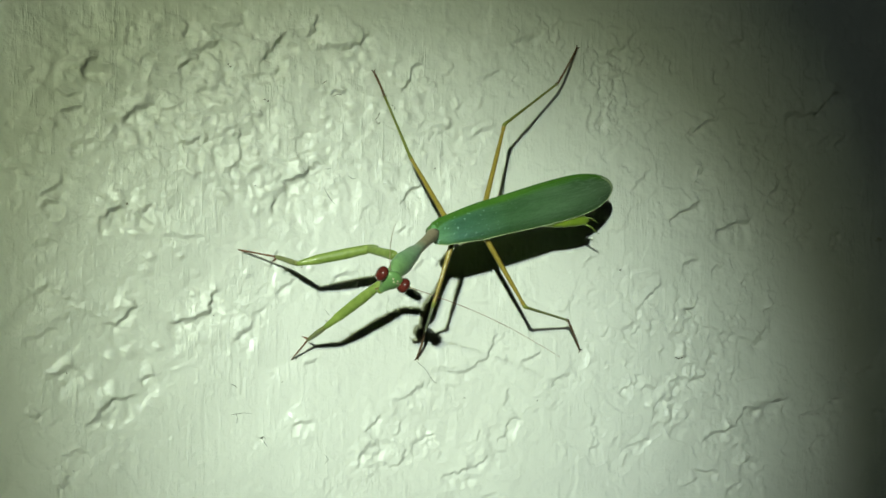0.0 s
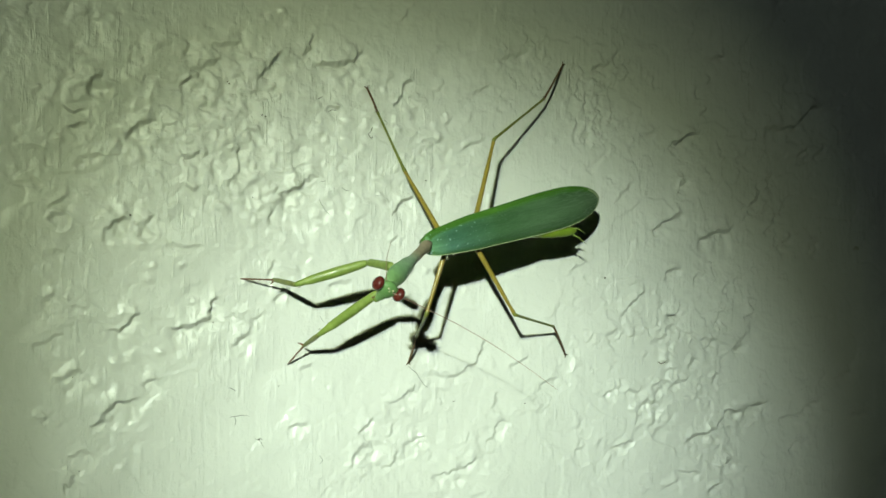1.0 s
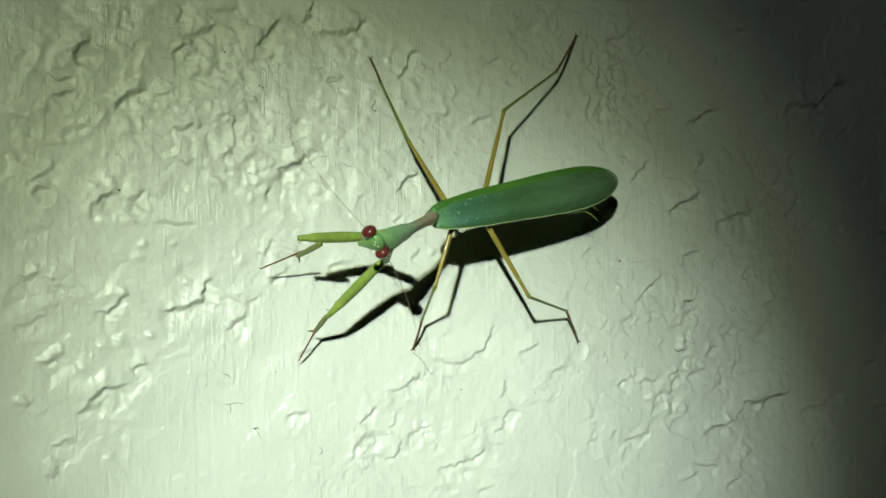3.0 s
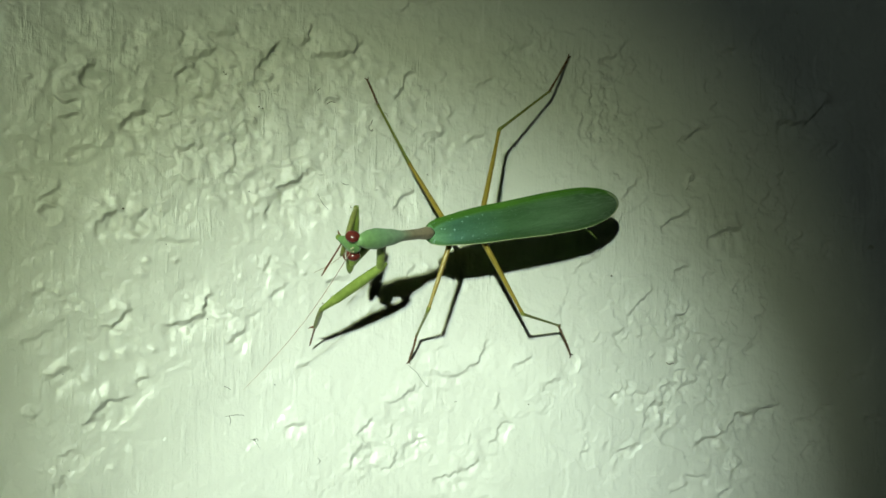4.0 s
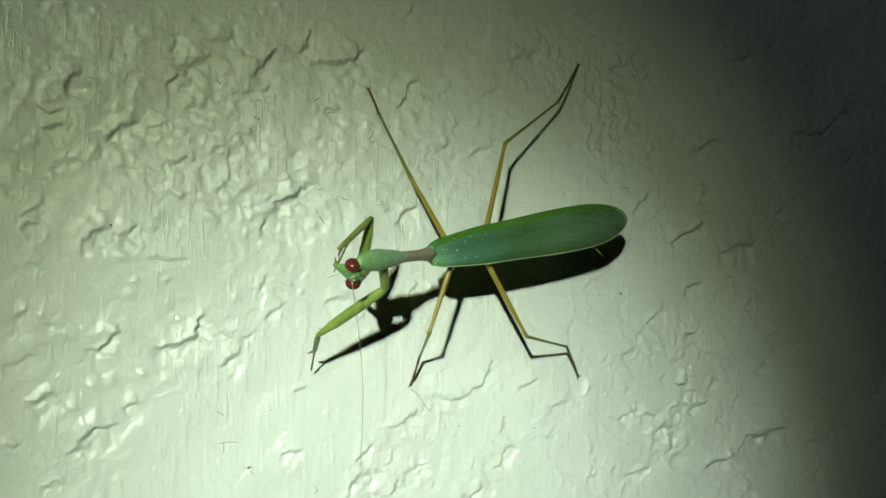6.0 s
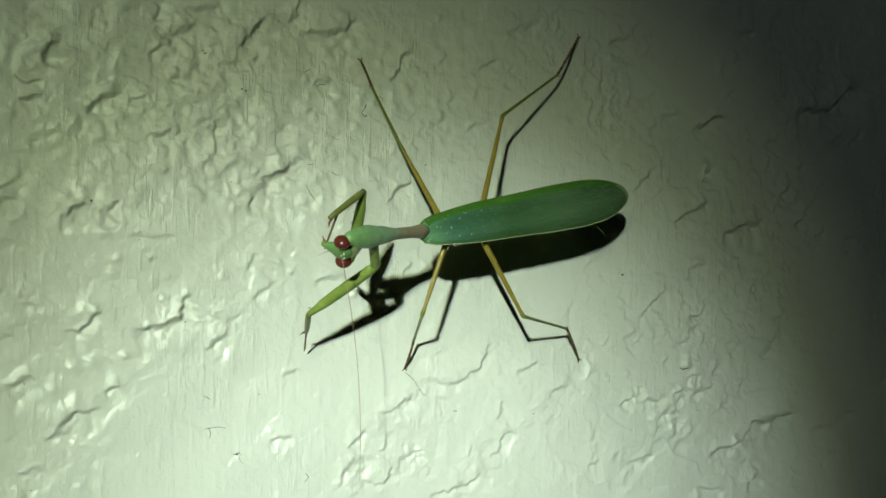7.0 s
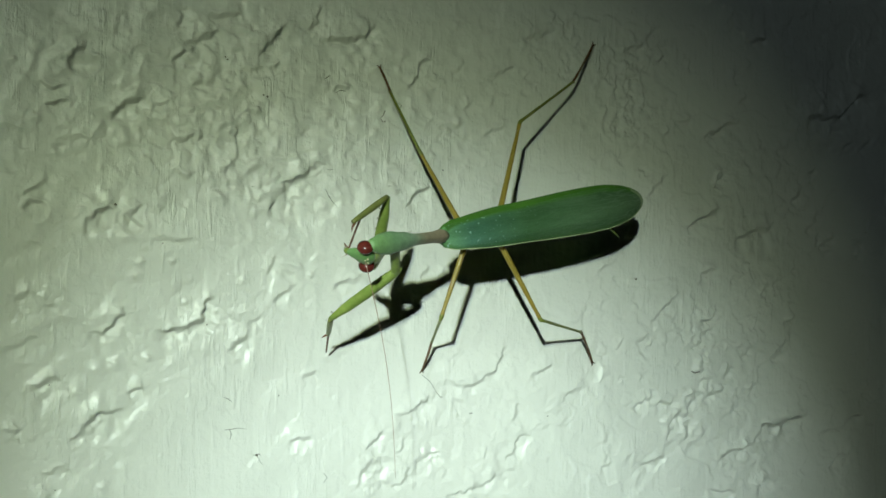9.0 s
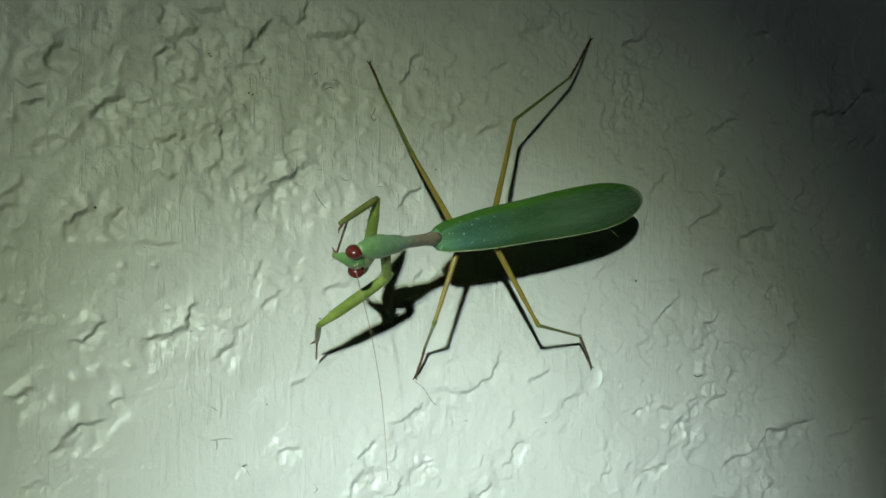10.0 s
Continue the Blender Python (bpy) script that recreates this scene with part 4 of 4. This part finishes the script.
def wing_half(u):
    w = 2.7 + 1.3 * float(smooth(u / 0.3)) + 0.8 * float(smooth((u - 0.25) / 0.45))
    if u > 0.74:
        w *= math.sqrt(max(0.0, 1 - ((u - 0.74) / 0.26) ** 2.2))
    if u < 0.06:
        w *= 0.4 + 0.6 * math.sqrt(u / 0.06)
    return w


def wing(shift, lift, grow, thick=0.22, stretch=1.0):
    """A tegmen: a long leathery leaf arched across and drooping at both margins, with real thickness."""
    bm = bmesh.new()
    nu, nv = 64, 18
    sheets = []
    for top in (1, 0):
        rows = []
        for i in range(nu + 1):
            u = 1 - (1 - i / nu) ** 1.6
            w = wing_half(u) * grow
            row = []
            for j in range(nv + 1):
                v = 2 * j / nv - 1
                vein = 0.035 * math.sin(v * 22 + 2.0 * math.sin(u * 5)) * (1 - v * v)
                z = 1.35 * (1 - abs(v) ** 2.2) * (0.55 + 0.45 * math.sin(math.pi * min(1, u * 0.9 + 0.12))) + vein + lift
                z = lift + (z - lift) * min(1.0, w / 3.4) - 0.7 * u * u
                row.append(bm.verts.new((u * stretch * LEN - 0.0013 * (1 - u), (v * w + shift) * MM, (z - (0 if top else thick)) * MM)))
            rows.append(row)
        sheets.append(rows)
    a, b = sheets
    for i in range(nu):
        for j in range(nv):
            bm.faces.new((a[i][j], a[i + 1][j], a[i + 1][j + 1], a[i][j + 1]))
            bm.faces.new((b[i][j], b[i][j + 1], b[i + 1][j + 1], b[i + 1][j]))
        for j in (0, nv):
            bm.faces.new((a[i][j], b[i][j], b[i + 1][j], a[i + 1][j]))
    for i in (0, nu):
        for j in range(nv):
            bm.faces.new((a[i][j], a[i][j + 1], b[i][j + 1], b[i][j]))
    uv = bm.loops.layers.uv.new("across")
    for f in bm.faces:
        for c in f.loops:
            u = c.vert.co.x / LEN
            c[uv].uv = (u, 0.5 + 0.5 * (c.vert.co.y / MM - shift) / max(1.0, wing_half(min(1.0, max(0.0, u))) * grow))
    bmesh.ops.remove_doubles(bm, verts=bm.verts, dist=1e-7)
    return bm


right_wing = part("forewing", wing(-0.40, 0.0, 0.89), WING, body, "blue-green leathery forewing with fine veins")
part("hind_wing", wing(-0.1, -0.5, 0.94, 0.12, 1.02), MEMBRANE, body, "pale translucent edge of the folded hind wing")
left_wing = part("forewing", wing(0.0, -0.30, 0.925), WING_EDGE, body, "bright green forewing showing along its margin")


def rim(sign, shift, lift, grow, u0, u1):
    path = []
    for k in range(49):
        u = u0 + (u1 - u0) * (1 - (1 - k / 48) ** 1.8)
        path.append((u * LEN - 0.0013 * (1 - u), (sign * wing_half(u) * grow + shift) * MM, (lift - 0.02 - 0.7 * u * u) * MM))
    return tube(path, [0.10 * MM] * 49, 6)


part("wing_rim", rim(-1, -0.40, 0.0, 0.89, 0.03, 0.998), WING_PALE, right_wing, "pale rim of the forewing")
part("wing_rim", rim(1, 0.0, -0.30, 0.925, 0.03, 0.998), WING_EDGE, left_wing)
# the end of the abdomen swings out from under the wings and back
bm = tube(*profile(0.0125, [(0, 1.3, 1.1), (0.4, 1.5, 1.1), (0.75, 1.3, 0.95), (0.92, 0.95, 0.65), (1, 0.35, 0.3)], 26), sides=16)
for v in bm.verts:
    k = 1 - 0.10 * max(0, math.cos(2 * math.pi * v.co.x / 0.0024)) ** 6
    v.co.y, v.co.z = v.co.y * k, v.co.z * k
tail = part("abdomen_tip", bm, BELLY, mantis, "yellow-green end of the abdomen")
for s in (-1, 1):
    part("cercus", tube([(0.0110, s * 0.0006, 0), (0.0130, s * 0.0010 - 0.0005, 0.0002), (0.0152, s * 0.0012 - 0.0019, 0.0001)], [0.22 * MM, 0.17 * MM, 0.06 * MM], 8), GREEN, tail)
MOVES.append((tail, [(t, body_pose(t) @ pose(0.0275, -y * MM, -z * MM, 0, 0, -a)) for t, y, a, z in
                     ((0, 3.6, 12, 1.7), (1, 3.6, 12, 1.7), (2, 3.2, 11, 1.9), (2.5, 3.0, 9, 2.3), (4, 1.4, 11, 3), (6.5, 1.2, 11, 3), (10, 1.0, 11, 3))]))
part("thorax_collar", ball((0.0001, -0.0003, -0.0004), (0.0011, 0.0021, 0.0010)), PALE_GREEN, body, "rounded green wing roots")

# pronotum: long narrow brown waist, broad green front
PRO = span(REAR, NECK)
bm = tube(*profile(PRO + 0.0020, [(0, 1.0, 0.8), (0.06, 1.35, 1.0), (0.2, 1.05, 0.95), (0.4, 1.05, 0.95), (0.58, 1.65, 1.15), (0.76, 2.05, 1.25), (0.86, 1.85, 1.2), (0.95, 1.3, 0.95), (1, 0.85, 0.6)], 30), sides=18)
for v in bm.verts:
    if v.co.z > 0:
        v.co.z += 0.00022 * math.exp(-(v.co.y / 0.0004) ** 2)
prothorax = part("pronotum", bm, PRONOTUM, mantis, "slender pronotum, brown behind and green in front")
MOVES.append((prothorax, [(r[0], aim(spot(r), at(NECK, r[0]))) for r in REAR]))


# head
def head_pose(t):
    l, r, m = at(EYE_L, t), at(EYE_R, t), at(MOUTH, t)
    mid = (l + r) / 2
    y = (r - l).normalized()
    x = m - mid
    x = (x - y * x.dot(y)).normalized()
    z = x.cross(y)
    out = Matrix((x, y, z)).transposed().to_4x4()
    out.translation = mid
    return out


bm = tube(*profile(0.0052, [(0, 0.7, 0.5), (0.14, 1.75, 1.0), (0.32, 2.15, 1.15), (0.5, 1.75, 1.1), (0.72, 1.0, 0.85), (0.9, 0.62, 0.6), (1, 0.3, 0.3)], 22), sides=18)
bmesh.ops.translate(bm, verts=bm.verts, vec=(-0.0017, 0, 0))
head = part("head", bm, FACE, mantis, "triangular green head")
MOVES.append((head, [(r[0], head_pose(r[0])) for r in EYE_L]))
for s in (-1, 1):
    part("eye", ball((-0.0002, s * 0.00245, 0.0002), (0.00146, 0.00104, 0.00136), u=24, v=16), EYE, head, "glossy maroon compound eye")
    part("palp", tube([(0.003, s * 0.0003, -0.0003), (0.0038, s * 0.0006, -0.0006), (0.0043, s * 0.0005, -0.0012)], [0.17 * MM, 0.15 * MM, 0.08 * MM], 7), RUST, head)
for y, x in ((-0.0005, -0.0009), (0.0005, -0.0009), (0, -0.0004)):
    part("ocellus", ball((x, y, 0.00105), (0.0002, 0.0002, 0.00018), u=10, v=8), OCELLUS, head)
part("mandible", ball((0.0033, 0, -0.0001), (0.0007, 0.0006, 0.00055)), GREEN, head)


# neck: a short pale joint between the pronotum and the head
neck_times = [r[0] for r in EYE_L]
bm = tube(*profile(0.0032, [(0, 0.7, 0.6), (0.3, 0.95, 0.8), (0.7, 1.05, 0.9), (1, 0.8, 0.7)], 10), sides=14)
neck = part("neck", bm, GREEN, mantis, "yellow-green neck behind the head")
MOVES.append((neck, [(t, aim(at(NECK, t), (at(EYE_L, t) + at(EYE_R, t)) / 2, (0.03, -1, 0.05), True, 0.0032)) for t in neck_times]))


def antenna(rows_base, tips, length, sway):
    n = 26
    path = [(length * k / n, sway * length * math.sin(math.pi * k / n) * 0.5, 0) for k in range(n + 1)]
    ob = part("antenna", tube(path, [(0.074 - 0.036 * k / n) * MM for k in range(n + 1)], 6), HAIR, mantis, "thread-like brown antenna")
    rows = []
    for r in tips:
        h = head_pose(r[0])
        a = h @ Vector((-0.0004, 0.0006 if rows_base is EYE_R else -0.0006, 0.001))
        rows.append((r[0], aim(a, spot(r), (0, -1, 0.02))))
    MOVES.append((ob, rows))


antenna(EYE_L, [(0, -16.6, 18.0, 5.3), (1, -15.5, 17.8, 3.9), (2, -22.6, 19.5, 14.9), (2.5, -25.7, 24.6, 22.1), (4, -29.0, 7.5, -3.7), (4.5, -28.1, 7.4, -2.5), (5, -27.5, 7.2, -1.6), (6.5, -26.6, 7.1, -1.3), (7.5, -26.2, 6.9, -1.0), (10, -25.3, 7.1, -0.5)], 0.03, 0.05)
antenna(EYE_R, [(0, 13.0, 33.2, -21.5), (1, 12.9, 39.6, -26.5), (2, -2.0, 8.8, -7.3), (2.5, -1.5, 9.9, -8.3), (4, -40.6, 14, -21.8), (4.5, -27.9, 14, -25.4), (5, -21.8, 4.8, -30.3), (6.5, -22.5, 22.8, -40.7), (7, -22.5, 24.7, -41.3), (7.5, -21.3, 26.9, -41.4), (8, -20.4, 22.6, -40.5), (8.5, -18.2, 22.7, -40.0), (9.5, -20.9, 26.2, -41.3), (10, -18.4, 21.3, -39.9)], 0.042, 0.06)


# legs
def limb(name, bm, mat, rows, label=""):
    ob = part(name, bm, mat, mantis, label)
    MOVES.append((ob, rows))
    return ob


def spines(parent, length, side, count, size, first=0.25, last=0.95, down=-0.7):
    for k in range(count):
        x = length * (first + (last - first) * k / (count - 1))
        part("spine", tube([(x, side * 0.0006, down * MM), (x + 0.0002, side * 0.0009, (down - 0.15) * MM), (x + 0.0005, side * 0.0006 + side * size, (down - 0.28) * MM)], [0.10 * MM, 0.07 * MM, 0.02 * MM], 5), SPINE, parent)


def foreleg(root, troch, elbow, wrist, claw, side, n):
    """A raptorial foreleg: coxa, broad spined femur, short hooked tibia, thin tarsus."""
    times = [r[0] for r in root]
    limb("coxa", tube(*profile(n, [(0, 0.7, 0.7), (0.1, 1.0, 0.9), (0.5, 0.9, 0.8), (0.93, 0.85, 0.75), (1, 0.6, 0.55)], 14)), GREEN,
         [(t, aim(at(root, t), at(troch, t), (0, -1, 0.05), True, n)) for t in times], "green upper foreleg joint")
    n = longest(troch, elbow)
    femur = limb("femur", tube(*profile(n, [(0, 0.25, 0.25), (0.04, 0.66, 0.55), (0.16, 0.94, 0.75), (0.45, 1.08, 0.85), (0.74, 0.98, 0.75), (0.94, 0.62, 0.52), (1, 0.5, 0.45)], 18)), GREEN,
                 [(t, aim(at(troch, t), at(elbow, t), (0, -1, 0.05), True, n)) for t in times], "broad leaf-green grasping foreleg segment")
    spines(femur, n, side, 6, 0.0001)
    n = span(elbow[:6], wrist[:6])
    tibia = limb("tibia", tube(*profile(n, [(0, 0.5, 0.44), (0.3, 0.6, 0.48), (0.8, 0.52, 0.42), (1, 0.38, 0.3)], 12)), SHIN,
                 [(t, aim(at(elbow, t), at(wrist, t), (0, -1, 0.05))) for t in times], "short green foreleg shin")
    part("hook", tube([(n * 0.95, side * 0.0003, 0), (n * 1.04, side * 0.0007, -0.0003), (n * 1.1, side * 0.0013, -0.0004)], [0.25 * MM, 0.18 * MM, 0.04 * MM], 7), RUST, tibia)
    n = span(wrist[:5], claw[:5])
    path, radii = profile(n, [(0, 0.22, 0.22), (0.4, 0.17, 0.17), (0.8, 0.19, 0.19), (1, 0.12, 0.12)], 24)
    radii = [(a * (1.25 if k % 5 == 0 else 1), b * (1.25 if k % 5 == 0 else 1)) for k, (a, b) in enumerate(radii)]
    limb("tarsus", tube(path, radii, 7), RUST, [(t, aim(at(wrist, t), at(claw, t), (0, -1, 0.05))) for t in times], "thin rust-brown foot")


foreleg(ROOT_A, TROCH_A, ELBOW_A, WRIST_A, CLAW_A, 1, 0.0100)
foreleg(ROOT_B, TROCH_B, ELBOW_B, WRIST_B, CLAW_B, -1, 0.0076)


def walking_leg(hip, knee, ankle, foot, thick, femur_mat, tibia_mat):
    """A slender leg: the hip rides on the body, the foot holds the wall."""
    seat = body_pose(0).inverted() @ spot((0, *hip))
    ank, toe = spot((0, *ankle)), spot((0, *foot))
    times = [r[0] for r in knee]
    n = sum((body_pose(t) @ seat - at(knee, t)).length for t in times) / len(times)
    femur = limb("femur", tube(*profile(n, [(0, 0.75, 0.75), (0.2, thick, thick), (0.6, thick * 0.85, thick * 0.85), (0.94, thick * 0.62, thick * 0.62), (0.97, thick * 0.85, thick * 0.8), (1, thick * 0.6, thick * 0.6)], 24)), femur_mat,
                 [(t, aim(body_pose(t) @ seat, at(knee, t), (0.01, -1, 0.02), True, n)) for t in times], "slender ochre upper leg")
    part("knee_lobe", ball((n - 0.0003, 0, 0), (0.00065, 0.00046, 0.00046), u=12, v=8), OLIVE, femur)
    n = sum((ank - at(knee, t)).length for t in times) / len(times)
    tibia = limb("tibia", tube(*profile(n, [(0, 0.42, 0.42), (0.08, 0.33, 0.33), (0.6, 0.27, 0.27), (0.95, 0.27, 0.27), (1, 0.33, 0.33)], 16)), tibia_mat,
                 [(t, aim(at(knee, t), ank, (0.01, -1, 0.02))) for t in times], "thin olive-green shin")
    for s in (-1, 1):
        part("spur", tube([(n * 0.985, s * 0.0002, 0), (n * 1.03, s * 0.0006, 0)], [0.1 * MM, 0.02 * MM], 5), SPINE, tibia)
    d = toe - ank
    n = d.length
    path, radii = profile(n, [(0, 0.27, 0.27), (0.45, 0.23, 0.23), (0.55, 0.27, 0.27), (1, 0.22, 0.22)], 24, 0.25)
    radii = [(a * (1.25 if k % 4 == 0 else 1), b * (1.25 if k % 4 == 0 else 1)) for k, (a, b) in enumerate(radii)]
    foot_ob = part("tarsus", tube(path, radii, 8), BROWN, mantis, "dark brown jointed foot")
    foot_ob.matrix_basis = aim(ank, toe)
    for s in (-1, 1):
        part("claw", tube([(n * 0.98, 0, 0), (n + 0.0004, s * 0.0004, 0.0002), (n + 0.0007, s * 0.0006, -0.0001)], [0.14 * MM, 0.1 * MM, 0.02 * MM], 5), BROWN, foot_ob)


walking_leg((-5.8, 21, 4.7), KNEE_UL, (-14.7, 3.5, 33.3), (-16.2, 0.4, 38.9), 0.55, OCHRE, OLIVE)
walking_leg((1.2, 20, 5.4), KNEE_UR, (26.1, 5, 37.9), (33.3, 0.4, 47.3), 0.58, OCHRE, OLIVE)
walking_leg((1.2, 20, 4.2), KNEE_LR, (27.4, 7.5, -16.2), (33.9, 0.4, -23.7), 0.58, OCHRE, OLIVE)
walking_leg((-4.8, 21, 3), KNEE_LM, (-6, 5.5, -17.9), (-6.3, 0.4, -24.3), 0.55, OCHRE, OLIVE)


# ---- hairline cracks and specks on the paint ----
def skin_of_wall(x, z):
    i, j = np.searchsorted(XS, x), np.searchsorted(ZS, z)
    return Vector((x * MM, -relief[i, j] * MM, z * MM + 1.5))


def hairline(points, r):
    path = []
    for (ax, az), (bx, bz) in zip(points[:-1], points[1:]):
        for k in range(4):
            path.append(skin_of_wall(ax + (bx - ax) * k / 4, az + (bz - az) * k / 4))
    path.append(skin_of_wall(*points[-1]))
    part("hairline_crack", tube(path, [r * MM * (0.6 + 0.4 * math.sin(math.pi * k / (len(path) - 1))) for k in range(len(path))], 5), CRACK, wall)


def speck(x, z, r):
    p = skin_of_wall(x, z)
    part("dirt_speck", ball(p, (r * MM, 0.5 * r * MM, 0.8 * r * MM), u=8, v=6), CRACK, wall)


hairline([(-15.3, 29.4), (-14.9, 30.0), (-15.3, 29.0), (-15.9, 28.4), (-15.4, 27.5), (-14.8, 27.9), (-15.2, 27.3)], 0.09)
hairline([(-14.4, 14.3), (-12.4, 14.4), (-11.1, 12.9)], 0.06)
hairline([(-27.3, 13.3), (-26.8, 12.1), (-26.0, 10.9), (-25.0, 9.8)], 0.07)
hairline([(-6.2, -25.1), (-5.1, -26.1), (-4.3, -26.7), (-3.5, -28.0), (-2.8, -29.0), (-1.9, -30.1)], 0.08)
hairline([(-2.4, -29.8), (-1.4, -30.1)], 0.06)
hairline([(-47.1, -34.9), (-45.9, -34.8), (-44.5, -34.6), (-42.9, -34.9)], 0.07)
hairline([(-46.1, -34.7), (-45.8, -35.8), (-46.0, -36.8)], 0.07)
hairline([(-47.3, -28.4), (-46.4, -28.8), (-45.8, -29.3)], 0.08)
hairline([(-40.6, -39.7), (-40.0, -40.3)], 0.1)
hairline([(59.8, -26.3), (60.7, -26.8), (61.8, -26.4)], 0.14)
hairline([(-27.1, 17.3), (-25.8, 17.4)], 0.05)
hairline([(-22.2, 16.0), (-21.2, 15.3), (-20.4, 15.4)], 0.06)
hairline([(-27.1, -13.1), (-26.2, -14.4)], 0.05)
hairline([(-27.2, -44.5), (-26.4, -45.5), (-27.2, -46.5)], 0.06)
hairline([(-41.6, -40.0), (-40.7, -40.3), (-39.6, -42.1)], 0.06)
hairline([(-12.2, 31.9), (-11.3, 31.4), (-11.5, 30.7)], 0.08)
hairline([(-27.7, 35.8), (-26.5, 36.6)], 0.1)
hairline([(-25.5, 33.0), (-24.2, 33.8), (-23.3, 33.6)], 0.1)
speck(-68.2, 9.2, 0.3)
speck(-79.7, -24.9, 0.15)
speck(-1.9, 18.1, 0.2)
speck(-47.3, 38.4, 0.2)
speck(-39.5, 31.4, 0.25)
speck(-40.2, 31.7, 0.22)
speck(-47.7, 38.9, 0.22)
speck(-42.2, 13.4, 0.15)
speck(-50.7, -14.0, 0.15)
speck(44.8, -5.0, 0.3)
speck(4.9, -33.8, 0.15)
speck(23.1, -35.1, 0.18)
speck(5.3, -33.8, 0.15)
speck(-40.8, -40.1, 0.3)
speck(-59.4, 1.9, 0.15)
speck(-36.4, -28.5, 0.15)
speck(-78.4, -44.6, 0.15)


# ---- the hand torch behind the camera: two glowing emitters, each deep in a black bore that shapes its beam ----
def glow(name, colour, strength):
    m, n, l, p = nodes(name)
    p.inputs["Base Color"].default_value = (0.02, 0.02, 0.02, 1)
    p.inputs["Emission Color"].default_value = (*colour, 1)
    p.inputs["Emission Strength"].default_value = strength
    return m


def ring_mesh(inner, outer, z0, z1, sides=40):
    """A thick-walled open tube along z."""
    bm = bmesh.new()
    loops = []
    for r, z in ((inner, z0), (outer, z0), (outer, z1), (inner, z1)):
        loops.append([bm.verts.new((r * math.cos(a), r * math.sin(a), z)) for a in [2 * math.pi * k / sides for k in range(sides)]])
    for k in range(4):
        a, b = loops[k], loops[(k + 1) % 4]
        for i in range(sides):
            bm.faces.new((a[i], a[(i + 1) % sides], b[(i + 1) % sides], b[i]))
    return bm


def flat_disc(radius, sides=16):
    bm = bmesh.new()
    bmesh.ops.create_circle(bm, cap_ends=True, segments=sides, radius=radius)
    return bm


def disc_mesh(radius, z, thick, sides=40):
    bm = bmesh.new()
    bmesh.ops.create_cone(bm, cap_ends=True, segments=sides, radius1=radius, radius2=radius, depth=thick)
    bmesh.ops.translate(bm, verts=bm.verts, vec=(0, 0, z))
    return bm


def wall_aim(row, right=0.0, up=0.0):
    return Vector(((row[1] + right) * MM, 0, 1.5 + (row[2] + up) * MM))


BLACK = plain("black_anodised_metal", (0.012, 0.012, 0.012), 0.8)
torch = tagged(new("hand_torch"), "black metal hand torch switched on in the dark", "torch")
held = look(TORCH, wall_aim(TORCH_AIM[0]))
torch.matrix_basis = held
DEEP = 0.1
for sx, sy, right, up, aperture, emitter, colour, strength in (
        (-0.0075, 0.0079, 0.0, 0.0, 0.00859, 0.00563, OUTER_TINT, OUTER_POWER),
        (0.0038, -0.0039, 24.8, -26.9, 0.00651, 0.00364, HOT_TINT, HOT_POWER)):
    place = held @ Vector((sx, sy, 0))
    bore = part("bore", ring_mesh(aperture, aperture + 0.0003, -DEEP, 0.004), BLACK, torch, "black bore round an emitter")
    bore.matrix_basis = held.inverted() @ look(place, wall_aim(TORCH_AIM[0], right, up))
    part("emitter", flat_disc(emitter * 1.013), glow("torch_emitter", colour, strength), bore, "glowing torch emitter")
    part("back_cap", disc_mesh(aperture + 0.0002, 0.003, 0.0016), BLACK, bore)
part("grip", ring_mesh(0.010, 0.0165, 0.03, 0.17), BLACK, torch, "black metal torch grip")
part("casing", ring_mesh(0.0215, 0.0235, -DEEP - 0.002, 0.02), BLACK, torch, "black metal torch head")
part("shoulder", ring_mesh(0.010, 0.0215, 0.016, 0.03), BLACK, torch, "rear of the torch head")
# added glowing disc, no real lamp: gives the faint stray light outside both beams
halo_disc = part("halo_disc", flat_disc(0.0038), glow("halo_glow", HALO_TINT, HALO_POWER), torch, "added glowing disc for the faint stray light round the beams")
halo_disc.location = (0.0105, 0.0105, -DEEP)
MOVES.append((torch, [(r[0], look(TORCH, wall_aim(r))) for r in TORCH_AIM]))


def motions():
    for ob, rows in MOVES:
        if rows[-1][0] < 10:
            rows = rows + [(10, rows[-1][1])]
        walk(ob, rows)


motions()
